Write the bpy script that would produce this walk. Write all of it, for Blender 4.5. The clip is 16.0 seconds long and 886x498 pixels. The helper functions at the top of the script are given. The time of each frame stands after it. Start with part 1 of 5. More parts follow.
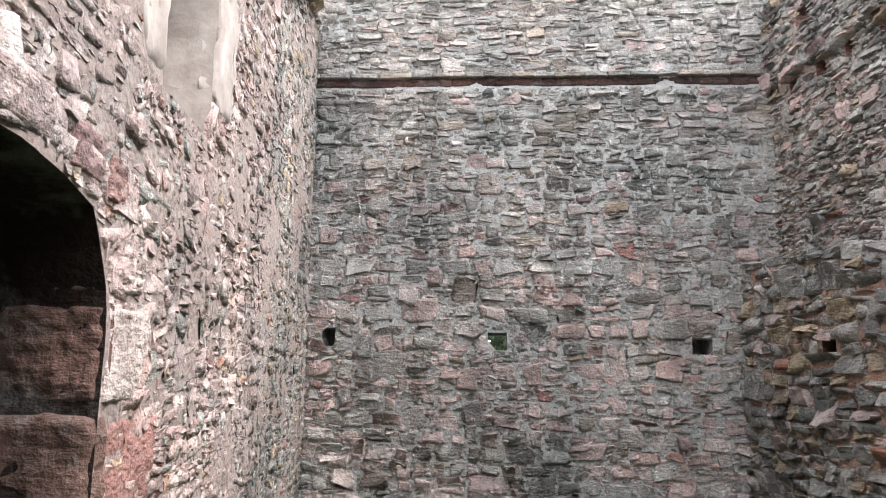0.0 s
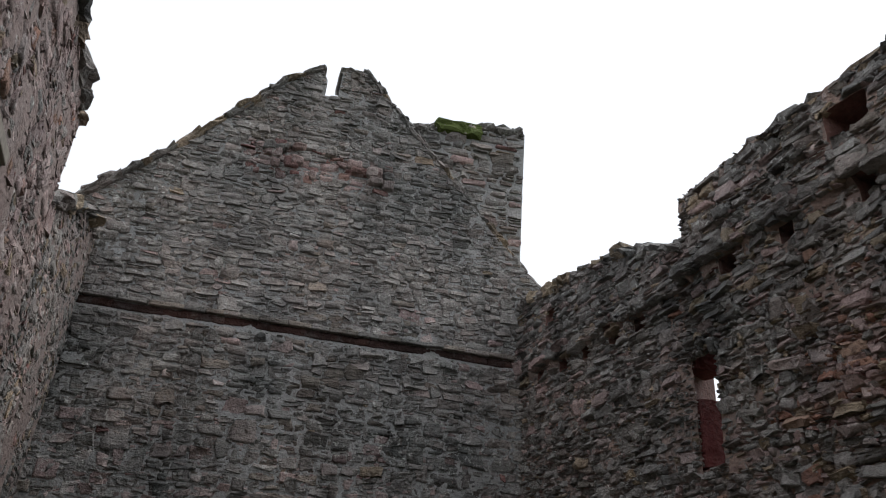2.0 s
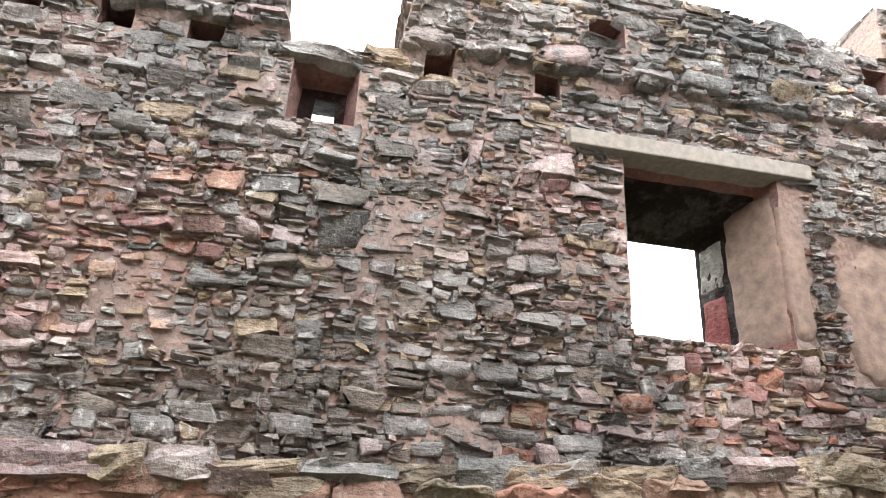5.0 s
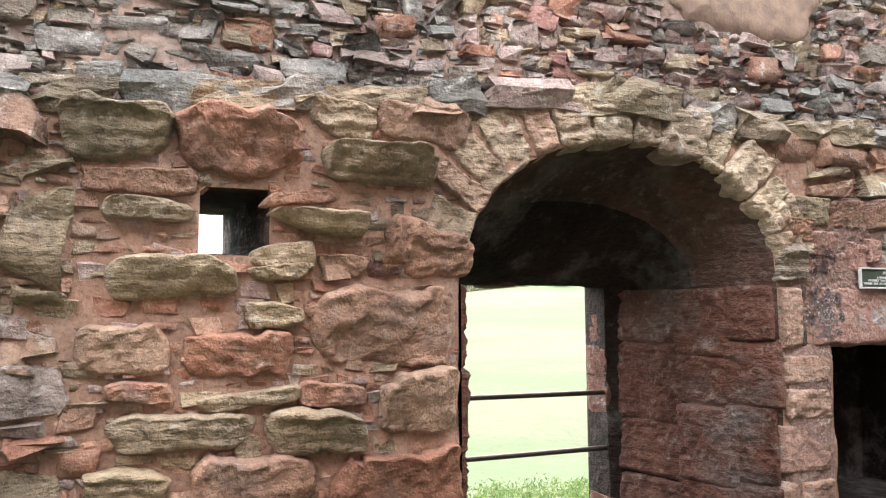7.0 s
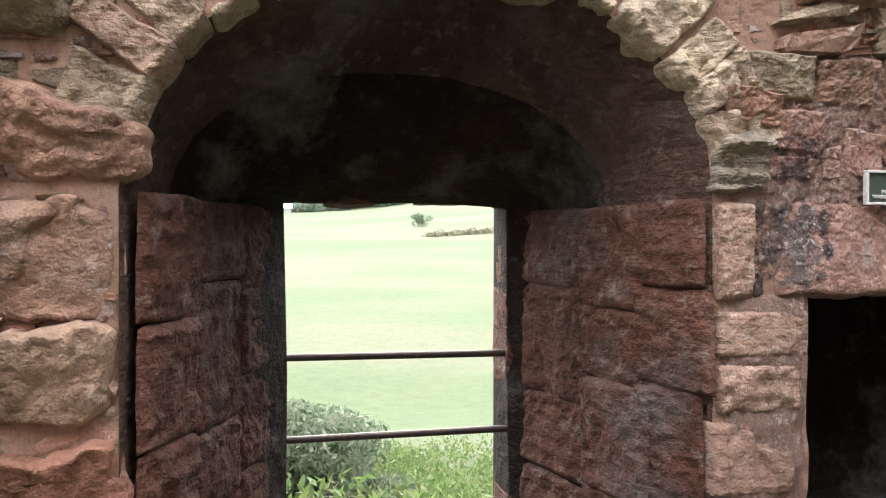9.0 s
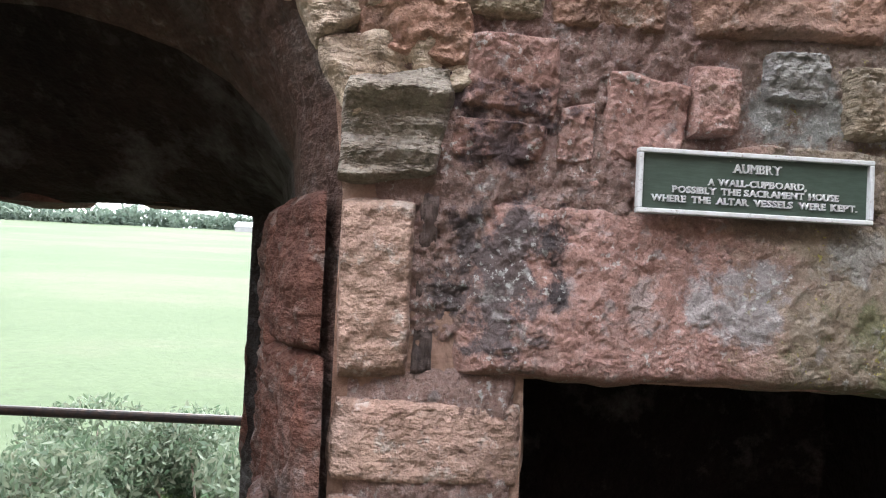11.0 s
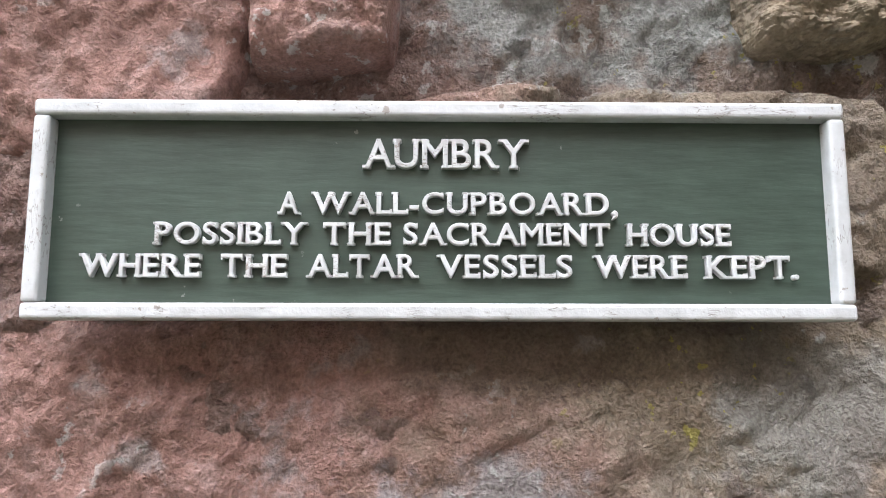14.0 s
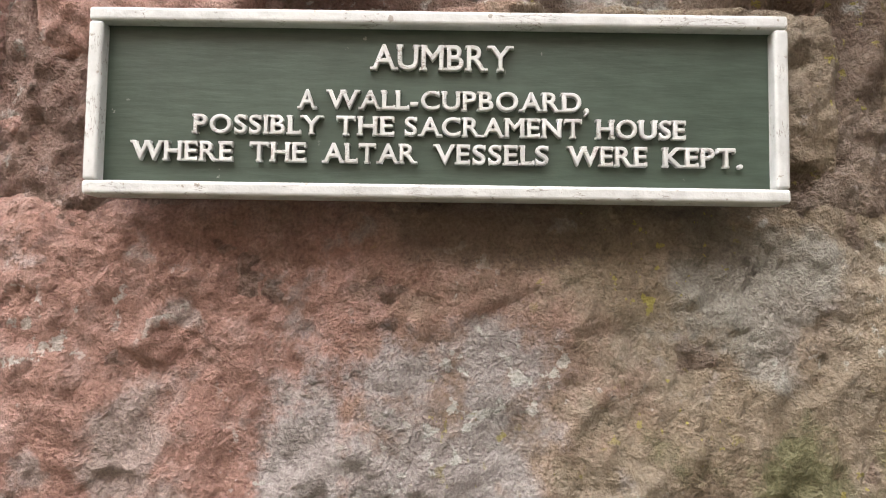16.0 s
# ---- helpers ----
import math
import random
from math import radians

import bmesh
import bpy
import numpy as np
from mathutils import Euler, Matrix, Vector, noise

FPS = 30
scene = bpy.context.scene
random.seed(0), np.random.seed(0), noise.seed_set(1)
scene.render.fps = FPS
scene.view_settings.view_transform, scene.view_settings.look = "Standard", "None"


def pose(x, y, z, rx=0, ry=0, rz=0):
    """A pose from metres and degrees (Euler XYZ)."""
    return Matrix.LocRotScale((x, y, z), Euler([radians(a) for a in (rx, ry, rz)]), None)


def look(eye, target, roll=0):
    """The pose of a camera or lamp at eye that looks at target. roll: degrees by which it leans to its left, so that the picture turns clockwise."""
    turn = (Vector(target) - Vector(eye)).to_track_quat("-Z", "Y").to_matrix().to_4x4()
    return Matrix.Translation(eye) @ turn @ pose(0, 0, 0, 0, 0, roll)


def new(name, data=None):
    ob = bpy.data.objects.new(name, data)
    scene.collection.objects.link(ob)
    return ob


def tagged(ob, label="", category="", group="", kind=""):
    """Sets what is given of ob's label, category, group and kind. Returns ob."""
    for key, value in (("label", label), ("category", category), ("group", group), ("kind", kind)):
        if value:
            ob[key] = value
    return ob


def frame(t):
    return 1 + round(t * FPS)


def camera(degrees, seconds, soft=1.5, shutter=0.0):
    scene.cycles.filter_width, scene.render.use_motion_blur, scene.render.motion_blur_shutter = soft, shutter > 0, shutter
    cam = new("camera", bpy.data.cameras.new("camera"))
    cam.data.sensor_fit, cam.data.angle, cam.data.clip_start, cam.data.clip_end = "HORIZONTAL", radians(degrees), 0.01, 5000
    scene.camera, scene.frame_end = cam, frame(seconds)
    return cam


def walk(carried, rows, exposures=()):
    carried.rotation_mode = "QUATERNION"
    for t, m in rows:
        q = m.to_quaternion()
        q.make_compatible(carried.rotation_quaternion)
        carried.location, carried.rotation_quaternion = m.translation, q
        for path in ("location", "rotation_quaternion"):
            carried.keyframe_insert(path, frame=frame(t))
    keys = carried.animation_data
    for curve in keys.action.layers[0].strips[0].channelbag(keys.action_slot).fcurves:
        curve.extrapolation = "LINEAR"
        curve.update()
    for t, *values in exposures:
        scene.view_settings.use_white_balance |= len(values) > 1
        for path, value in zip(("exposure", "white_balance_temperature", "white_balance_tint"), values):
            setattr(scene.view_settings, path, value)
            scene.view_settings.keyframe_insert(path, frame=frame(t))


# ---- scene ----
cam = camera(62.0, 16.0, 1.1)
METRES, EYE, TILT, LEAN, TURN = 9.0, 1.6, 0.0, 0.0, -2.9
ROWS = [
    (0.0, 0.0, 0.0, 0.0, -0.16, 9.22, -0.96),
    (0.5, 0.0013, -0.0026, 0.0131, -2.82, 15.43, -0.97),
    (1.0, 0.003, -0.0099, 0.0267, -5.64, 21.48, -2.0),
    (1.5, 0.0044, -0.0144, 0.0324, -9.38, 26.62, -2.91),
    (2.0, 0.0084, -0.0187, 0.0349, -19.11, 28.02, -3.68),
    (2.5, 0.0188, -0.021, 0.034, -33.31, 28.25, -3.84),
    (3.0, 0.0325, -0.0381, 0.0358, -49.18, 27.89, -3.56),
    (3.5, 0.0422, -0.0614, 0.0358, -64.86, 27.36, -3.13),
    (4.0, 0.0484, -0.0799, 0.0338, -78.88, 26.86, -2.68),
    (4.5, 0.0548, -0.0957, 0.033, -90.22, 26.16, -2.65),
    (5.0, 0.0757, -0.1112, 0.0307, -98.92, 24.42, -2.77),
    (7.5, 0.2268, -0.2978, -0.0207, -106.34, 2.28, 0.52),
    (8.0, 0.2584, -0.3551, -0.0184, -104.06, 0.81, 0.46),
    (10.5, 0.4142, -0.6159, -0.0204, -91.42, 1.33, -2.19),
    (11.0, 0.4452, -0.6595, -0.0168, -89.58, 2.04, -2.81),
    (11.5, 0.4845, -0.6852, -0.0136, -87.99, 2.69, -3.05),
    (12.0, 0.5208, -0.7105, -0.0122, -86.84, 3.41, -2.59),
    (12.5, 0.5407, -0.7286, -0.0088, -86.59, 4.51, -2.02),
    (13.0, 0.5601, -0.7333, -0.0037, -86.76, 5.94, -0.89),
    (13.5, 0.5696, -0.7345, -0.0017, -87.25, 7.01, -0.03),
    (14.0, 0.5709, -0.7343, -0.0015, -87.85, 7.62, 0.19),
    (14.5, 0.572, -0.7351, -0.0021, -88.26, 7.87, 0.07),
    (15.0, 0.5718, -0.7348, -0.0024, -88.18, 7.42, -0.12),
    (15.5, 0.5699, -0.735, -0.0039, -87.77, 6.24, -0.48),
    (16.0, 0.5623, -0.7359, -0.0078, -87.13, 3.92, -0.52),
]
STOPS = [(0, 2.95, 6400, 10), (0.5, 2.95, 6250, 10), (1, 2.6, 6050, 10), (1.5, 1.5, 6050, 10), (2, 0.65, 6300, 10), (3, 0.85, 6350, 10), (3.5, 1.7, 6450, 10), (4, 2.65, 6550, 10), (4.5, 3.3, 6650, 10), (5, 3.45, 6600, 10), (7.5, 3.75, 6800, 10), (8, 3.7, 6850, 10), (10.5, 3.45, 6250, 10), (11, 3.55, 6200, 10), (11.5, 3.75, 6150, 10), (12, 4.05, 6100, 10), (12.5, 4.38, 6100, 10), (13, 4.35, 6200, 10), (13.5, 4.05, 6200, 10), (14, 3.92, 6250, 10), (14.5, 3.86, 6400, 10), (15, 3.86, 6650, 10), (16, 3.82, 7100, 10)]
walk(cam, [(t, pose(0, 0, EYE, TILT, LEAN, TURN) @ pose(METRES * x, METRES * y, METRES * z, 90 + pitch, roll, yaw)) for t, x, y, z, yaw, pitch, roll in ROWS], STOPS)

# ---- light ----
SKY = 0.10
world = bpy.data.worlds.new("sky")
scene.world = world
world.use_nodes = True
wn, wl = world.node_tree.nodes, world.node_tree.links
sky = wn.new("ShaderNodeTexSky")
sky.sky_type, sky.sun_disc = "NISHITA", False
sky.sun_elevation, sky.sun_rotation = radians(59), radians(103)
soft_sky = wn.new("ShaderNodeHueSaturation")
soft_sky.inputs["Saturation"].default_value = 0.18
cloud = wn.new("ShaderNodeMixRGB")
cloud.inputs[0].default_value = 0.6
cloud.inputs[2].default_value = (9.2, 9.5, 9.9, 1)
wl.new(sky.outputs[0], soft_sky.inputs["Color"])
wl.new(soft_sky.outputs[0], cloud.inputs[1])
wl.new(cloud.outputs[0], wn["Background"].inputs[0])
wn["Background"].inputs[1].default_value = SKY

sun_data = bpy.data.lights.new("sun", "SUN")
sun_data.energy, sun_data.angle, sun_data.color = 1.2, radians(50), (1.0, 0.97, 0.93)
sun = new("sun", sun_data)
sun.matrix_world = look((22, -5, 38), (0, 0, 0))


# ---- materials ----
def material(name):
    mat = bpy.data.materials.new(name)
    mat.use_nodes = True
    nt = mat.node_tree
    return mat, nt, nt.nodes["Principled BSDF"]


def tex_noise(nt, scale, detail=5, rough=0.6, vector=None):
    n = nt.nodes.new("ShaderNodeTexNoise")
    n.inputs["Scale"].default_value, n.inputs["Detail"].default_value = scale, detail
    n.inputs["Roughness"].default_value = rough
    if vector is not None:
        nt.links.new(vector, n.inputs["Vector"])
    return n.outputs["Fac"]


def ramp(nt, fac, stops, mode="LINEAR"):
    r = nt.nodes.new("ShaderNodeValToRGB")
    r.color_ramp.interpolation = mode
    els = r.color_ramp.elements
    while len(els) < len(stops):
        els.new(0.5)
    for e, (p, c) in zip(els, stops):
        e.position, e.color = p, (*c, 1) if len(c) == 3 else c
    nt.links.new(fac, r.inputs[0])
    return r.outputs[0]


def mix(nt, fac, a, b, mode="MIX"):
    m = nt.nodes.new("ShaderNodeMixRGB")
    m.blend_type = mode
    for k, v in ((0, fac), (1, a), (2, b)):
        if isinstance(v, (int, float)):
            m.inputs[k].default_value = v
        elif isinstance(v, tuple):
            m.inputs[k].default_value = (*v, 1)
        else:
            nt.links.new(v, m.inputs[k])
    return m.outputs[0]


def calc(nt, op, a, b):
    m = nt.nodes.new("ShaderNodeMath")
    m.operation = op
    for k, v in ((0, a), (1, b)):
        if isinstance(v, (int, float)):
            m.inputs[k].default_value = v
        else:
            nt.links.new(v, m.inputs[k])
    return m.outputs[0]


def world_place(nt, stretch=(1, 1, 1)):
    g = nt.nodes.new("ShaderNodeNewGeometry")
    v = nt.nodes.new("ShaderNodeVectorMath")
    v.operation = "MULTIPLY"
    v.inputs[1].default_value = stretch
    nt.links.new(g.outputs["Position"], v.inputs[0])
    return v.outputs[0], g


def bump(nt, bsdf, height, strength, distance):
    b = nt.nodes.new("ShaderNodeBump")
    b.inputs["Strength"].default_value, b.inputs["Distance"].default_value = strength, distance
    nt.links.new(height, b.inputs["Height"])
    nt.links.new(b.outputs[0], bsdf.inputs["Normal"])


BLACK, WHITE = (0, 0, 0), (1, 1, 1)


def stone_material(name, colours, per_object=False, lichen=0.5, grain=1.0, yellow=0.2, dark=0.5, bedded=0.6):
    """Rubble sandstone: a colour for each stone, blotches, grain, bedding and lichen."""
    mat, nt, bsdf = material(name)
    place, geo = world_place(nt)
    bed, _ = world_place(nt, (0.8, 0.8, 3.2))
    if per_object:
        info = nt.nodes.new("ShaderNodeObjectInfo")
        pick = info.outputs["Random"]
    else:
        pick = geo.outputs["Random Per Island"]
    n = len(colours)
    base = ramp(nt, pick, [((i + 0.5) / n, c) for i, c in enumerate(colours)])
    blotch = tex_noise(nt, 5.0, 6, 0.65, place)
    base = mix(nt, ramp(nt, blotch, [(0.38, BLACK), (0.62, WHITE)]), mix(nt, 1.0, base, (0.82, 0.78, 0.78), "MULTIPLY"), base)
    layers = tex_noise(nt, 8.0, 8, 0.72, bed)
    base = mix(nt, bedded * 0.45, base, ramp(nt, layers, [(0.3, (0.5, 0.48, 0.48)), (0.65, (1.1, 1.08, 1.06))]), "MULTIPLY")
    fine = tex_noise(nt, 75.0 * grain, 5, 0.7, place)
    base = mix(nt, 0.35, base, ramp(nt, fine, [(0.32, (0.5, 0.49, 0.49)), (0.62, (1.2, 1.2, 1.2))]), "MULTIPLY")
    # Dark hollows and pale crests in the colour: shading the bumps hardly show.
    pit_shade = tex_noise(nt, 19.0 * grain, 9, 0.75, place)
    base = mix(nt, 0.6, base, ramp(nt, pit_shade, [(0.34, (0.36, 0.34, 0.34)), (0.47, (0.95, 0.94, 0.94)), (0.66, (1.3, 1.28, 1.26))]), "MULTIPLY")
    tone = tex_noise(nt, 0.55, 4, 0.55, place)
    base = mix(nt, 0.9, base, ramp(nt, tone, [(0.34, (0.52, 0.56, 0.57)), (0.5, (1.0, 1.0, 1.0)), (0.64, (1.2, 1.15, 1.11))]), "MULTIPLY")
    soot = ramp(nt, tex_noise(nt, 1.7, 8, 0.7, place), [(0.52, BLACK), (0.68, WHITE)])
    runs, _ = world_place(nt, (1.6, 1.6, 0.16))
    base = mix(nt, 0.8, base, ramp(nt, tex_noise(nt, 1.0, 7, 0.62, runs), [(0.36, (0.5, 0.5, 0.5)), (0.5, (0.95, 0.95, 0.95)), (0.64, (1.2, 1.19, 1.18))]), "MULTIPLY")
    grit = tex_noise(nt, 230.0 * grain, 3, 0.6, place)
    base = mix(nt, 0.3, base, ramp(nt, grit, [(0.34, (0.5, 0.49, 0.48)), (0.62, (1.3, 1.3, 1.3))]), "MULTIPLY")
    base = mix(nt, calc(nt, "MULTIPLY", soot, dark), base, (0.13, 0.122, 0.118))
    pale = ramp(nt, tex_noise(nt, 11.0, 7, 0.72, place), [(0.55, BLACK), (0.63, WHITE)])
    where = ramp(nt, tex_noise(nt, 0.8, 3, 0.5, place), [(0.4, BLACK), (0.6, WHITE)])
    base = mix(nt, calc(nt, "MULTIPLY", calc(nt, "MULTIPLY", pale, where), lichen), base, (0.56, 0.56, 0.52))
    gold = ramp(nt, tex_noise(nt, 26.0, 6, 0.7, place), [(0.66, BLACK), (0.71, WHITE)])
    spots = ramp(nt, tex_noise(nt, 1.3, 2, 0.5, place), [(0.5, BLACK), (0.62, WHITE)])
    base = mix(nt, calc(nt, "MULTIPLY", calc(nt, "MULTIPLY", gold, spots), yellow), base, (0.36, 0.31, 0.09))
    nt.links.new(base, bsdf.inputs["Base Color"])
    bsdf.inputs["Roughness"].default_value = 0.92
    bsdf.inputs["Specular IOR Level"].default_value = 0.2
    ledges = calc(nt, "MULTIPLY", tex_noise(nt, 9.0, 5, 0.58, bed), bedded)
    hollows = calc(nt, "MULTIPLY", tex_noise(nt, 17.0, 5, 0.56, place), 0.8)
    sand = calc(nt, "MULTIPLY", tex_noise(nt, 90.0, 3, 0.55, place), 0.14)
    bump(nt, bsdf, calc(nt, "ADD", calc(nt, "ADD", ledges, hollows), sand), 1.0, 0.05)
    return mat


def mortar_material(name, colours, lumps=38.0):
    mat, nt, bsdf = material(name)
    place, _ = world_place(nt)
    broad = tex_noise(nt, 1.4, 6, 0.65, place)
    base = ramp(nt, broad, [(0.3, colours[0]), (0.5, colours[1]), (0.7, colours[2])])
    fine = tex_noise(nt, lumps, 7, 0.75, place)
    base = mix(nt, 0.6, base, ramp(nt, fine, [(0.34, (0.42, 0.40, 0.40)), (0.5, (0.95, 0.93, 0.92)), (0.66, (1.2, 1.17, 1.15))]), "MULTIPLY")
    v = nt.nodes.new("ShaderNodeTexVoronoi")
    v.inputs["Scale"].default_value = 17
    nt.links.new(place, v.inputs["Vector"])
    nt.links.new(base, bsdf.inputs["Base Color"])
    bsdf.inputs["Roughness"].default_value = 0.95
    bsdf.inputs["Specular IOR Level"].default_value = 0.15
    h = calc(nt, "ADD", calc(nt, "MULTIPLY", fine, 0.8), calc(nt, "MULTIPLY", v.outputs["Distance"], -0.8))
    bump(nt, bsdf, h, 0.8, 0.022)
    return mat


def plain_material(name, colour, rough=0.6, metal=0.0, vary=0.25, scale=30.0, relief=0.2, depth=0.002, second=None):
    """Paint, metal, plaster: a colour with fine variation and slight relief."""
    mat, nt, bsdf = material(name)
    place, _ = world_place(nt)
    f = tex_noise(nt, scale, 6, 0.65, place)
    lowc = second if second else tuple(c * (1 - vary) for c in colour)
    nt.links.new(ramp(nt, f, [(0.35, lowc), (0.62, colour)]), bsdf.inputs["Base Color"])
    bsdf.inputs["Roughness"].default_value, bsdf.inputs["Metallic"].default_value = rough, metal
    bump(nt, bsdf, f, relief, depth)
    return mat


GREYS = [(0.212, 0.211, 0.2), (0.289, 0.282, 0.266), (0.244, 0.233, 0.222), (0.326, 0.318, 0.301), (0.18, 0.179, 0.172), (0.28, 0.255, 0.238)]
PINKS = [(0.343, 0.264, 0.251), (0.378, 0.308, 0.29), (0.317, 0.242, 0.233), (0.37, 0.321, 0.304), (0.326, 0.242, 0.224), (0.396, 0.348, 0.33)]
REDS = [(0.24, 0.132, 0.12), (0.272, 0.16, 0.144), (0.216, 0.132, 0.128), (0.288, 0.192, 0.168)]
BUFFS = [(0.329, 0.27, 0.194), (0.3, 0.247, 0.183), (0.366, 0.302, 0.218), (0.275, 0.223, 0.169)]
ROSES = [(0.329, 0.184, 0.137), (0.295, 0.153, 0.111), (0.361, 0.223, 0.167), (0.312, 0.196, 0.152), (0.377, 0.267, 0.204)]
SLATES = [(0.168, 0.158, 0.14), (0.233, 0.212, 0.185), (0.197, 0.171, 0.153), (0.277, 0.246, 0.211)]
KINDS = {"slate": (SLATES, 0.25, 0.3, 0.3), "grey": (GREYS, 0.6, 0.25, 0.4), "pink": (PINKS, 0.5, 0.15, 0.3), "red": (REDS, 0.25, 0.1, 0.3), "buff": (BUFFS, 0.5, 0.4, 0.35), "rose": (ROSES, 0.4, 0.15, 0.45)}
LAYERED = {"slate": 0.7, "grey": 0.6, "buff": 0.7, "pink": 0.3, "red": 0.3, "rose": 0.22}
STONE = {k: stone_material("stone_" + k, c, False, li, 1.0, ye, da, LAYERED[k]) for k, (c, li, ye, da) in KINDS.items()}
PIECE = {k: stone_material("stone_piece_" + k, c, True, li, 1.0, ye, da, LAYERED[k]) for k, (c, li, ye, da) in KINDS.items()}
SORTS = ["grey", "pink", "red", "buff", "rose", "slate"]
MORTAR_PINK = mortar_material("mortar_pink", [(0.27, 0.155, 0.115), (0.31, 0.195, 0.15), (0.33, 0.235, 0.185)])
MORTAR_GREY = mortar_material("mortar_grey", [(0.238, 0.242, 0.238), (0.279, 0.281, 0.275), (0.295, 0.281, 0.269)])
MORTAR_EAST = mortar_material("mortar_east", [(0.20, 0.175, 0.16), (0.25, 0.19, 0.165), (0.30, 0.205, 0.165)], 26.0)
MORTAR_WEST = mortar_material("mortar_west", [(0.238, 0.185, 0.171), (0.259, 0.21, 0.193), (0.252, 0.22, 0.21)])
ASHLAR = stone_material("ashlar_red", [(0.19, 0.105, 0.09), (0.23, 0.13, 0.11), (0.20, 0.12, 0.105)], False, 0.1, 1.0, 0.0, 0.6, 0.3)
QUOIN = stone_material("quoin_stone", [(0.346, 0.224, 0.177), (0.321, 0.212, 0.177), (0.361, 0.251, 0.203), (0.329, 0.232, 0.188)], True, 0.35, 1.0, 0.05, 0.35, 0.35)
# Red stone of the jambs, darkened to hold the reveals' shadow in colour.
JAMB_SHADED = stone_material("jamb_red_shaded", [(0.096, 0.0437, 0.0316), (0.114, 0.0546, 0.0411), (0.102, 0.0502, 0.039)], True, 0.15, 1.0, 0.0, 0.6, 0.4)


# ---- geometry helpers ----
def part(name, bm, mat, parent, label=""):
    """One mesh object under a thing or a part (no parent: top level)."""
    me = bpy.data.meshes.new(name)
    bm.to_mesh(me)
    bm.free()
    for m in mat if isinstance(mat, (list, tuple)) else [mat]:
        me.materials.append(m)
    ob = new(name, me)
    if parent is not None:
        ob.parent = parent
    return tagged(ob, label)


def raw(name, verts, faces, mats, parent=None, slots=None, smooth=False):
    me = bpy.data.meshes.new(name)
    me.from_pydata(verts, [], faces)
    for m in mats:
        me.materials.append(m)
    if slots is not None:
        me.polygons.foreach_set("material_index", np.asarray(slots, dtype=np.int32))
    if smooth:
        me.polygons.foreach_set("use_smooth", np.ones(len(me.polygons), dtype=bool))
    me.update()
    ob = new(name, me)
    if parent is not None:
        ob.parent = parent
    return ob


def box_bm(lo, hi, bevel=0.0, segments=2, m=None):
    bm = bmesh.new()
    bmesh.ops.create_cube(bm, size=1)
    for v in bm.verts:
        v.co = Vector([lo[i] + (v.co[i] + 0.5) * (hi[i] - lo[i]) for i in range(3)])
    if bevel:
        bmesh.ops.bevel(bm, geom=bm.edges[:], offset=bevel, segments=segments, profile=0.5, affect="EDGES")
    if m is not None:
        bm.transform(m)
    return bm


def inside(p, poly):
    x, y, hit = p[0], p[1], False
    j = len(poly) - 1
    for i in range(len(poly)):
        xi, yi = poly[i]
        xj, yj = poly[j]
        if (yi > y) != (yj > y) and x < (xj - xi) * (y - yi) / (yj - yi) + xi:
            hit = not hit
        j = i
    return hit


def fine_loop(poly, step):
    out = []
    for i, a in enumerate(poly):
        b = poly[(i + 1) % len(poly)]
        n = max(1, int(math.hypot(b[0] - a[0], b[1] - a[1]) / step))
        out += [(a[0] + (b[0] - a[0]) * k / n, a[1] + (b[1] - a[1]) * k / n) for k in range(n)]
    return out


def wobble(u, v, seed, scale, amp):
    return amp * noise.noise(Vector((u * scale, v * scale, seed * 7.3)))


def wall_frame(origin, along):
    """Local frame of a wall: u along it, v up, w out of its face."""
    u = Vector((along[0], along[1], 0)).normalized()
    w = u.cross(Vector((0, 0, 1)))
    m = Matrix((u, Vector((0, 0, 1)), w)).transposed().to_4x4()
    m.translation = Vector(origin)
    return m


def rect(u0, u1, v0, v1):
    return [(u0, v0), (u1, v0), (u1, v1), (u0, v1)]


